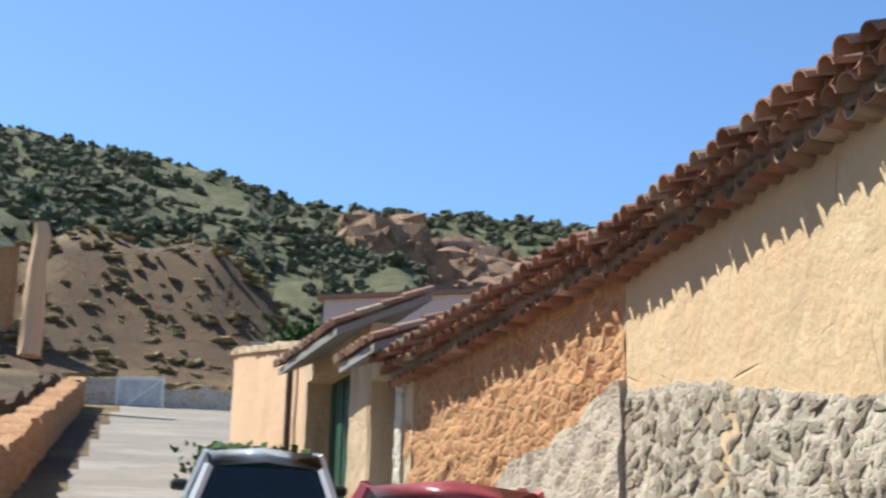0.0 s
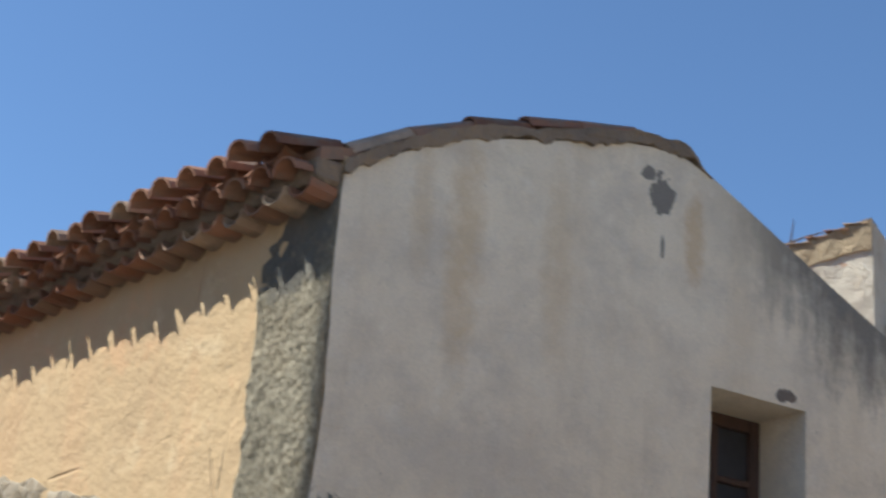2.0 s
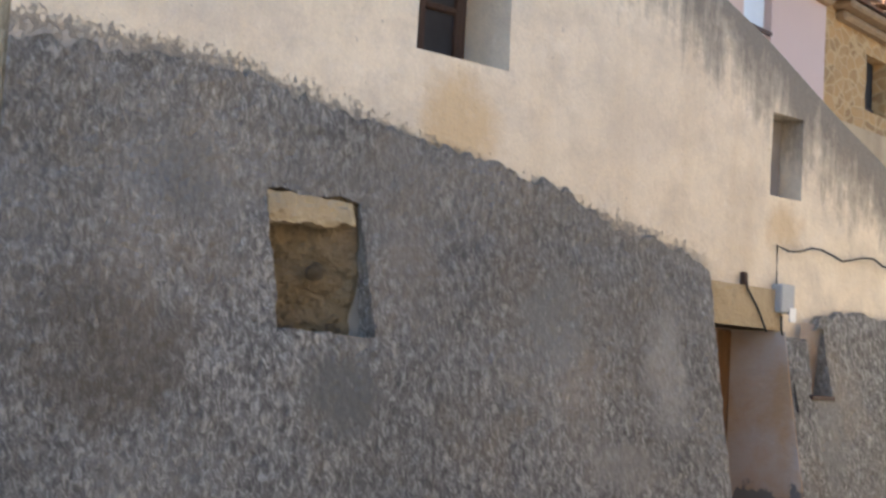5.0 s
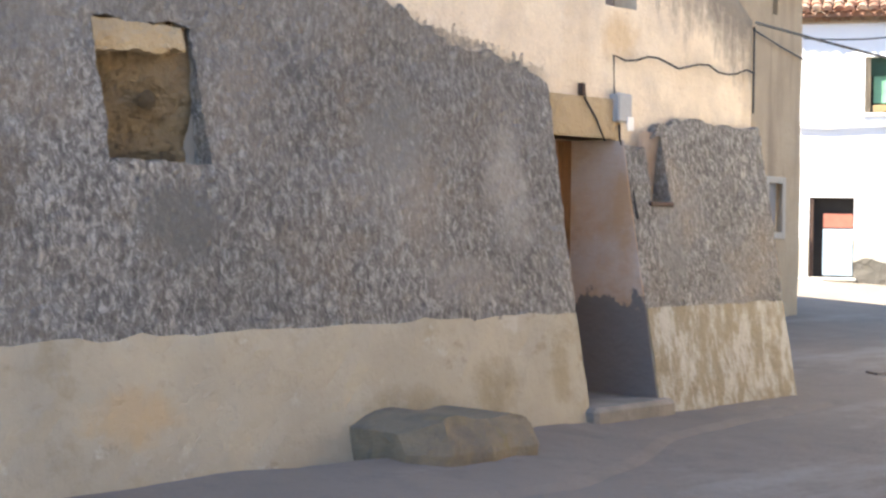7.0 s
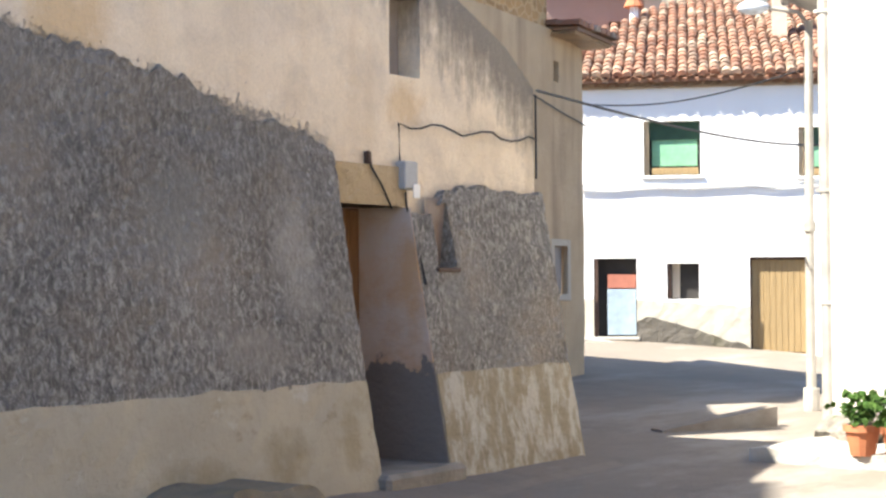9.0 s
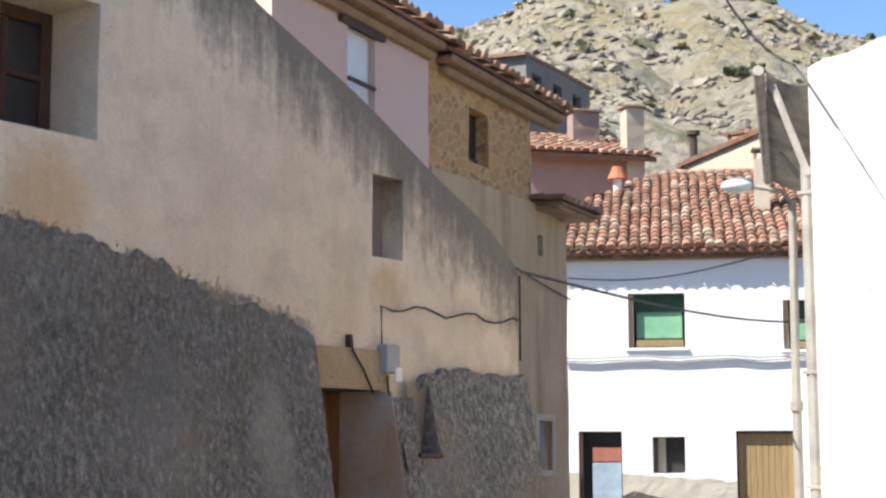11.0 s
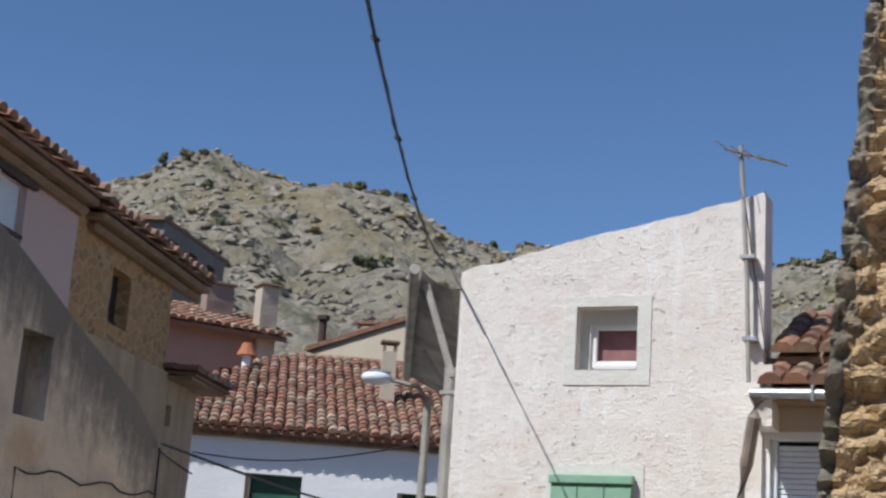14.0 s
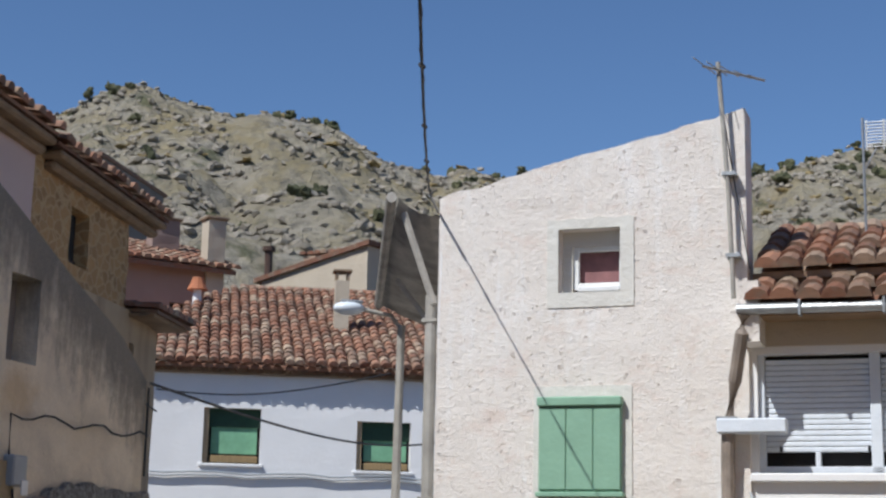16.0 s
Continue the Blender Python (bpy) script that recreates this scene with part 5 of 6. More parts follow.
# ---- lime-washed house with the green shutter ----
def build_lime_house():
    FH = wall_frame(-6.56, 15.1, 92)
    house = thing("lime_house", FH, "narrow whitewashed house with a shed roof and green shutter", "house")
    top = lambda s: 5.25 + 0.235 * s + 0.012 * fbm(s, 0, 2, 4)
    part("wall", wall_mesh(0.08, 2.82, 0.0, top, [(1.19, 1.74, 4.37, 4.93), (1.06, 1.74, 2.7, 3.4)], lambda s, z: 0.006 * fbm(s, z, 4, 1.6) + 0.003 * fbm(s, z, 1, 7), 0.35, 0.05, ragged=0.03), M["whitewash"], house)
    part("side_wall", wall_mesh(-5.5, 0, 0.0, 5.2, [(-2.4, -1.8, 2.4, 3.3)], rough_out(0.02), 0.3, 0.3), M["white"], house, matrix=wall_frame(0.1, 0, 166))
    part("side_wall", wall_mesh(0, 5.5, 0.0, lerp_line([(0, 5.84), (5.5, 5.45)]), (), rough_out(0.02), 0.3, 0.4), M["whitewash"], house, matrix=wall_frame(2.82, 0.3, -15))
    poly_slab("roof_sheet", [(0.08, 0.02, 5.22), (2.82, 0.02, 5.86), (1.45, 5.5, 5.5), (-1.2, 5.5, 5.0)], 0.05, M["tile"], house)
    # top window
    w = part("window", box(1.19, 1.74, 0.24, 0.28, 4.37, 4.93), M["red_blind"], house, "small white-framed window with a dark red curtain")
    for x0, x1, z0, z1 in ((1.28, 1.33, 4.42, 4.8), (1.69, 1.74, 4.42, 4.8), (1.33, 1.69, 4.76, 4.8), (1.33, 1.69, 4.42, 4.48)):
        part("frame", box(x0, x1, 0.17, 0.22, z0, z1, 0.006), M["pvc"], w)
    part("reveal", box(1.19, 1.28, 0.14, 0.24, 4.37, 4.93), M["surround"], w)
    part("reveal", box(1.28, 1.74, 0.14, 0.24, 4.8, 4.93), M["surround"], w)
    part("sill", box(1.36, 1.74, 0.0, 0.18, 4.37, 4.42, 0.01), M["pvc"], w)
    part("surround", wall_mesh(1.09, 1.86, 4.24, lambda s: 5.02 + 0.03 * fbm(s, 1, 1, 4), [(1.19, 1.74, 4.37, 4.93)], lambda s, z: 0.01 + 0.007 * fbm(s, z, 4, 1.6), 0.02, 0.06), M["surround"], house, "smooth plaster patch round the window")
    part("surround", wall_mesh(0.98, 1.84, 2.5, 3.56, [(1.06, 1.74, 2.66, 3.42)], lambda s, z: 0.01 + 0.007 * fbm(s, z, 4, 1.6), 0.02, 0.06), M["surround"], house, "smooth plaster patch round the shutter")
    sh = part("shutter", box(1.04, 1.76, -0.06, -0.02, 2.66, 3.38, 0.006), M["green"], house, "closed pale green board shutter")
    for i in range(3):
        part("board", box(1.05 + 0.236 * i, 1.28 + 0.236 * i, -0.075, -0.06, 2.68, 3.36, 0.005), M["green"], sh)
    part("top_box", box(1.03, 1.77, -0.1, -0.02, 3.38, 3.46, 0.01), M["green"], sh)
    part("sill", box(1.02, 1.78, -0.09, 0.05, 2.62, 2.66, 0.006), M["green"], sh)
    # sagging corrugated awning on the west side
    aw = part("awning", bmesh.new(), M["sheet"], house, "weathered corrugated sheet eave")
    bm = bmesh.new()
    r0, r1, q0, q1 = Vector((0.1, -0.02, 5.1)), Vector((-0.95, 3.9, 4.62)), Vector((-0.36, 0.1, 5.32)), Vector((-1.75, 3.1, 4.9))
    n, rows_v = 44, []
    for i in range(n + 1):
        a, b = r0.lerp(r1, i / n), q0.lerp(q1, i / n)
        dz = 0.018 * math.cos(i * math.pi)
        rows_v.append([bm.verts.new(a.lerp(b, j / 4) + Vector((0, 0, dz - 0.25 * (j / 4) * (1 - j / 4)))) for j in range(5)])
    fs = []
    for u, v in zip(rows_v, rows_v[1:]):
        for j in range(4):
            fs.append(bm.faces.new((u[j], u[j + 1], v[j + 1], v[j])))
    bmesh.ops.solidify(bm, geom=fs, thickness=0.012)
    bm.to_mesh(aw.data)
    bm.free()
    part("brace", tube([(-0.03, 0.2, 4.35), (-0.32, 0.15, 5.2)], 0.035, 6), M["sheet"], aw)
    part("brace", tube([(-0.55, 2.2, 4.2), (-1.1, 2.0, 4.95)], 0.03, 6), M["sheet"], aw)
    part("gutter", tube([q0 + Vector((-0.03, -0.1, 0)), q1 + Vector((-0.03, 0.1, 0))], 0.05, 8), M["sheet"], aw)
    part("corner_pipe", tube([(-0.09, 0.3, 4.45), (-0.09, 0.3, 0.4)], 0.055, 10), M["pole_paint"], house, "grey downpipe")
    for z in (1.6, 2.6, 4.2):
        part("pipe_clip", box(-0.16, -0.02, 0.24, 0.36, z, z + 0.03), M["pole_paint"], house)
    # aerial
    a = thing("aerial", FH, "rusty television aerial mast fixed to the gable", "aerial")
    part("mast", tube([(2.72, -0.09, 4.25), (2.69, -0.1, 5.2), (2.62, -0.11, 6.3)], 0.02, 8), M["pole_paint"], a)
    part("boom", tube([(2.5, -0.2, 6.25), (3.0, 0.0, 6.14)], 0.012, 6), M["metal"], a)
    for i in range(5):
        x = 2.52 + 0.1 * i
        part("element", tube([(x - 0.05, -0.45 + 0.08 * i, 6.25 - 0.022 * i), (x + 0.05, 0.05 + 0.0 * i, 6.25 - 0.022 * i)], 0.005, 5), M["metal"], a)
    part("bracket", box(2.66, 2.78, -0.12, 0.0, 4.6, 4.63), M["metal"], a)
    part("bracket", box(2.64, 2.76, -0.13, 0.0, 5.3, 5.33), M["metal"], a)
    part("lead", tube([(2.62, -0.1, 6.1), (2.74, -0.04, 5.2), (2.85, -0.04, 4.5)], 0.006, 5), M["cable"], a)


build_lime_house()


# ---- neighbour with the roller shutter ----
def build_shutter_house():
    FR = wall_frame(-3.62, 15.05, 92)
    house = thing("shutter_house", FR, "low pale house with tiled roof, gutter and grey roller shutter", "house")
    part("wall", wall_mesh(-0.14, 6.0, 0.0, 4.12, [(-0.06, 1.72, 2.82, 3.8)], rough_out(0.008), 0.35, 0.4), M["white"], house)
    part("fascia", box(-0.14, 6.0, -0.03, 0.0, 3.86, 4.12, 0.004), M["cream"], house, "cream band under the gutter")
    sh = part("roller_shutter", box(-0.06, 1.72, 0.18, 0.24, 2.82, 3.8), M["dark"], house, "partly lowered pale roller shutter")
    for i in range(17):
        part("slat", box(-0.01, 0.83, 0.1, 0.13, 3.0 + 0.045 * i, 3.041 + 0.045 * i, 0.008), M["shutter_white"], sh)
        part("slat", box(0.92, 1.67, 0.1, 0.13, 3.0 + 0.045 * i, 3.041 + 0.045 * i, 0.008), M["shutter_white"], sh)
    for x0, x1, z0, z1 in ((-0.06, -0.01, 2.82, 3.8), (0.83, 0.92, 2.82, 3.8), (-0.01, 1.72, 2.82, 2.88), (0.39, 0.43, 2.88, 3.0)):
        part("frame", box(x0, x1, 0.05, 0.14, z0, z1, 0.005), M["shutter_white"], sh)
    for x in (0.02, 0.72):
        part("stop", box(x + 0.08, x + 0.1, 0.07, 0.1, 3.0, 3.05, 0.004), M["rubber"], sh)
    part("sill", box(-0.12, 1.82, -0.08, 0.1, 2.75, 2.82, 0.01), M["white"], sh)
    part("soffit", box(-0.1, 6.0, -0.38, -0.03, 4.06, 4.1), M["eave_wood"], house, "brown eave soffit")
    part("gutter", tube([(-0.15, -0.43, 4.11), (3.0, -0.43, 4.09), (6.0, -0.43, 4.07)], 0.045, 10), M["metal"], house, "grey metal gutter")
    for x in (0.35, 1.0, 1.7):
        part("gutter_clip", box(x - 0.012, x + 0.012, -0.485, -0.38, 4.04, 4.17, 0.004), M["metal"], house)
    part("downpipe", tube([(-0.1, -0.42, 4.07), (-0.12, -0.4, 3.92), (-0.2, -0.28, 3.55), (-0.28, -0.16, 3.2), (-0.29, -0.14, 2.9), (-0.29, -0.14, 0.5)], 0.055, 10), M["pipe_brown"], house, "weathered brown downpipe")
    part("pipe_joint", box(-0.36, 0.2, -0.26, -0.1, 3.13, 3.25, 0.012), M["shutter_white"], house, "grey horizontal duct")
    part("pipe_strap", box(-0.37, -0.2, -0.22, -0.06, 3.24, 3.27, 0.004), M["metal"], house)
    part("hook", tube([(-0.14, -0.02, 2.7), (-0.1, -0.08, 2.6), (-0.06, -0.06, 2.54)], 0.012, 6), M["plastic"], house, "small iron hook")
    for z0, y0, run, seed in ((4.15, -0.4, 0.65, 21), (4.5, 0.05, 1.5, 22)):
        poly_slab("roof_sheet", [(-0.02, y0, z0), (6.0, y0, z0), (6.0, y0 + run, z0 + 0.44 * run), (-0.02, y0 + run, z0 + 0.44 * run)], 0.06, M["tile"], house)
        tiled_slope(house, Vector((0.02, y0 - 0.06, z0 + 0.01)), Vector((1, 0, 0)), Vector((0, run + 0.05, 0.44 * run)), 5.9, pitch=0.2, row=0.3, seed=seed)
    part("riser", box(-0.1, 6.0, 0.1, 0.3, 4.3, 4.5), M["mortar"], house, "dark bed between the roof steps")
    for i in range(15):
        piece("ridge_tile", TILE, house, pose(0.4 * i - 0.05, 1.55, 5.14, 0, 0, -90))
    part("party_edge", wall_mesh(-0.14, 0.02, 4.0, 4.5, (), rough_out(0.02, 6), 0.5, 0.08), M["whitewash"], house, "whitewashed stub beside the roof", pose(0, -0.4, -0.15))
    a = thing("grid_aerial", FR @ pose(0.78, 0.9, 4.72), "tall mast with a panel aerial on the roof", "aerial")
    part("mast", tube([(0, 0, 0), (0, 0, 1.3)], 0.012, 8), M["metal"], a)
    for i in range(9):
        part("rod", tube([(0.02, 0, 1.03 + 0.028 * i), (0.34, 0, 1.03 + 0.028 * i)], 0.007, 5), M["pvc"], a)
    for x in (0.03, 0.18, 0.33):
        part("upright", tube([(x, 0.01, 1.0), (x, 0.01, 1.28)], 0.009, 5), M["pvc"], a)
    part("stay", tube([(0, 0, 0.8), (0.12, 0, 1.03)], 0.008, 5), M["metal"], a)


build_shutter_house()


# ---- rubble house at the street corner ----
def corner_out(s, z):
    d = noise.voronoi(Vector((s * 9.0 + 0.4 * fbm(s, z, 1, 6), z * 12.0, 0.3)))[0]
    return 0.05 * smooth(0.0, 0.4, d[1] - d[0]) - 0.02 + 0.03 * fbm(s, z, 4, 2.2) + 0.035 * fbm(s, z, 9, 8.0) - 0.09 * max(0.0, noise.noise(Vector((s * 9, z * 7, 2.0))) - 0.15)


def leaning(bm, side=False):
    """The corner leans back: it stands out at the foot and draws in towards the eaves."""
    for v in bm.verts:
        k = 0.1 * (min(4.6, max(1.4, v.co.z)) - 3.05)
        if side:
            v.co.y += k
        else:
            v.co.x += k * max(0.0, 1.0 - max(0.0, v.co.x))
    return bm


FC = wall_frame(-2.24, 6.68, 92)
stone_house = thing("corner_house", FC, "rubble stone house corner with eroded ochre mortar", "house")
part("wall", leaning(wall_mesh(0.0, 1.3, 0.0, 5.4, (), corner_out, 0.5, 0.02)), M["corner_stone"], stone_house, "eroded ochre rubble and mortar")
part("wall", wall_mesh(1.3, 6.0, 0.0, 5.4, (), corner_out, 0.5, 0.15), M["corner_stone"], stone_house, "eroded ochre rubble and mortar")
part("corner_mortar", leaning(wall_mesh(-0.05, 0.08, 0.0, 5.4, (), lambda s, z: corner_out(s, z) + 0.004 + 0.03 * fbm(s, z, 3, 4) - 1.6 * max(0.0, s - 0.0 - 0.06 * fbm(1, z, 6, 2.5)) + 0.02 * fbm(s, z, 2, 16) - 0.06 * max(0.0, noise.noise(Vector((s * 14, z * 8, 5.0))) - 0.2), 0.5, 0.018)), M["corner_grey"], stone_house, "grey cement corner")
part("side_wall", leaning(wall_mesh(0, 7.0, 0.0, 5.4, (), rough_out(0.04, 2), 0.4, 0.3), True), M["corner_stone"], stone_house, matrix=wall_frame(0.0, 7.5, 180))
poly_slab("roof_sheet", [(-0.1, -0.1, 5.5), (6.2, -0.1, 5.5), (6.2, 4.0, 6.6), (-0.1, 4.0, 6.6)], 0.1, M["tile"], stone_house)
part("downpipe", tube([(0.24, 0.62, 5.3), (0.04, 0.6, 3.9), (-0.035, 0.6, 3.1), (-0.12, 0.6, 0.4)], 0.035, 10), M["rust"], stone_house, "rusty red downpipe")
part("pipe_clip", box(-0.06, 0.08, 0.55, 0.65, 3.2, 3.22), M["metal"], stone_house)
part("eave_tile_row", box(-0.02, 0.1, -0.1, 0.3, 5.36, 5.45, 0.02), M["terracotta"], stone_house)

# unseen white wall closing the street behind the camera, added to bounce sunlight
back = thing("east_bounce_wall", wall_frame(3.8, -9, 0), "unseen plain white wall added to bounce light onto the barn", "house")
part("wall", wall_mesh(0, 15.4, 0.0, 6.0, (), rough_out(0.02), -0.5, 1.0), M["white"], back)
# unseen block, its footprint shaped only to shade the ground before the barn
back = thing("south_shade_block", pose(0, 0, 0), "unseen tall block added to shade the street before the barn", "tower")
def prism(foot, z0, z1):
    bm = bmesh.new()
    lo = [bm.verts.new((x, y, z0)) for x, y in foot]
    hi = [bm.verts.new((x, y, z1)) for x, y in foot]
    bm.faces.new(hi)
    bm.faces.new(lo)
    for a in range(len(foot)):
        b = (a + 1) % len(foot)
        bm.faces.new((lo[a], lo[b], hi[b], hi[a]))
    bmesh.ops.recalc_face_normals(bm, faces=bm.faces[:])
    return bm


part("wall", prism([(-12.32, -1.97), (-14.8, -5.88), (-12.6, -8.1), (-10.1, -6.5)], 0.0, 16.66), M["cream"], back)
# raised overhang added to fill the gap between block and barn shadows
part("gallery", prism([(-13.0, 0.6), (-11.95, -1.85), (-12.6, -2.8), (-13.6, -0.7)], 15.2, 16.68), M["cream"], back, "unseen overhang added to widen the shade on the street")
rear = thing("rear_house", pose(0, 0, 0), "plain low house wedged behind the barn", "house")
part("wall", wall_mesh(0, 3.1, 0.0, lambda s: 6.35 + 0.05 * fbm(s, 0, 0, 2), (), rough_out(0.03), 2.0, 0.4), M["rubble_far"], rear, matrix=wall_frame(-10.35, 11.5, -30))

# ---- street lamp, cables, pots ----
lamp = thing("street_lamp", pose(-7.95, 18.3, 0.4), "grey street lamp pole with a curved arm", "street lamp")
part("pole", tube([(0, 0, 0), (0, 0, 2.2), (0.02, 0, 4.25)], 0.055, 10, 0.045), M["pole_paint"], lamp)
part("collar", tube([(0, 0, 1.95), (0, 0, 2.05)], 0.07, 10), M["pole_paint"], lamp)
part("base", tube([(0, 0, -0.1), (0, 0, 0.25)], 0.09, 10), M["concrete"], lamp)
part("arm", tube([(0.02, 0, 4.2), (-0.08, -0.05, 4.35), (-0.42, -0.2, 4.42)], 0.025, 8), M["pole_paint"], lamp)
bm = bmesh.new()
bmesh.ops.create_uvsphere(bm, u_segments=14, v_segments=8, radius=0.12)
for v in bm.verts:
    v.co.x *= 1.5
    v.co.z *= 0.65
head = part("lamp_head", bm, M["lamp_glass"], lamp, "white oval lamp head", pose(-0.52, -0.24, 4.42, 0, 0, 25), True)
part("hood", box(-0.1, 0.16, -0.07, 0.07, 0.05, 0.09, 0.02), M["metal"], head)

over = thing("overhead_cable", pose(0, 0, 0), "thick black twisted cable over the street", "cable")
a, b = Vector((-3.2, 4.6, 4.05)), Vector((-6.45, 14.75, 5.22))
pts = [a.lerp(b, i / 40) - Vector((0, 0, 0.35 * math.sin(math.pi * i / 40))) for i in range(41)]
part("cable", tube([(3.8, -6, 5.5)] + pts, 0.007, 6), M["cable"], over)
part("twist", tube([p + 0.007 * Vector((math.cos(i * 1.7), 0, math.sin(i * 1.7))) for i, p in enumerate(pts)], 0.004, 5), M["cable"], over)
for i in range(4, 40, 5):
    part("tie", tube([pts[i] - Vector((0, 0.02, 0.0)), pts[i] + Vector((0, 0.02, 0.0))], 0.012, 6), M["cable"], over)
part("bracket", tube([(-6.45, 14.72, 5.22), (-6.5, 15.12, 5.16)], 0.014, 6), M["metal"], over, "iron bracket")
span = thing("street_cable", pose(0, 0, 0), "black cable slung from the barn to the white house", "cable")
a, b = Vector((-8.05, 12.8, 3.36)), Vector((-9.6, 26.5, 4.1))
part("cable", tube([a.lerp(b, i / 24) - Vector((0, 0, 0.28 * math.sin(math.pi * i / 24))) for i in range(25)], 0.013, 5), M["cable"], span)
a, b = Vector((-13.2, 22.6, 4.5)), Vector((-8.0, 18.2, 4.1))
part("cable", tube([a.lerp(b, i / 16) - Vector((0, 0, 0.15 * math.sin(math.pi * i / 16))) for i in range(17)], 0.01, 5), M["cable"], span)


def leaf_clump(seed, n, r, h, size):
    q = random.Random(seed)
    bm = bmesh.new()
    for _ in range(n):
        p = Vector((q.gauss(0, r), q.gauss(0, r), q.uniform(0.2, 1.0) * h))
        d = Vector((q.uniform(-1, 1), q.uniform(-1, 1), q.uniform(-0.2, 1))).normalized()
        s = d.orthogonal().normalized() * size * q.uniform(0.3, 0.5)
        e = d * size * q.uniform(0.7, 1.3)
        v = [bm.verts.new(w) for w in (p - s * 0.3, p + e * 0.5 - s, p + e, p + e * 0.5 + s)]
        bm.faces.new(v)
    return bm


def plant_pot(x, y, z, seed):
    p = thing("plant_pot", pose(x, y, z), "terracotta pot with a leafy green plant", "plant pot", "pots by the white house")
    part("pot", tube([(0, 0, 0), (0, 0, 0.2)], 0.09, 14, 0.13), M["terracotta"], p)
    part("rim", tube([(0, 0, 0.18), (0, 0, 0.23)], 0.145, 14), M["terracotta"], p)
    part("soil", tube([(0, 0, 0.2), (0, 0, 0.235)], 0.12, 12), M["soil"], p)
    part("leaves", leaf_clump(seed, 160, 0.08, 0.26, 0.07), M["leaf_plant"], p, matrix=pose(0, 0, 0.18))


plant_pot(-5.62, 13.45, 0.5, 1)
plant_pot(-5.32, 13.4, 0.5, 2)
plant_pot(-5.02, 13.5, 0.52, 3)

# raised edge and rocks at the foot of the lime-washed house
bm = wall_mesh(0, 3.4, 0.0, lambda s: 0.5 + 0.04 * fbm(s, 0, 1, 3), (), lambda s, z: 0.05 * fbm(s, z, 2, 3), 2.6, 0.15)
tagged(obj("raised_pavement", bm, M["concrete"], wall_frame(-6.55, 13.5, 95)), "rough raised concrete edge before the house", "pavement", kind="structure")
bm = prism([(-8.2, 15.25), (-7.5, 16.3), (-7.65, 16.42), (-8.4, 15.4)], 0.2, 0.42)
for v in bm.verts:
    if v.co.z > 0.3 and v.co.x > -8.0:
        v.co.z = 0.6
tagged(obj("kerb", bm, GROUND[0]), "low wedge-shaped cement kerb beside the street", "kerb", kind="structure")
for i in range(11):
    bm = blob(i + 40, 2, 0.55, 0.7)
    s = rng.uniform(0.14, 0.34)
    tagged(obj("rock", bm, M["rock"], pose(-6.2 + 0.26 * i + rng.uniform(-0.1, 0.1), 14.75 + rng.uniform(-0.25, 0.1), 0.45 + 0.5 * s, 0, 0, rng.uniform(0, 360)) @ Matrix.Scale(s, 4)), "pale limestone rock at the foot of the house", "rock", "rocks at the house foot")


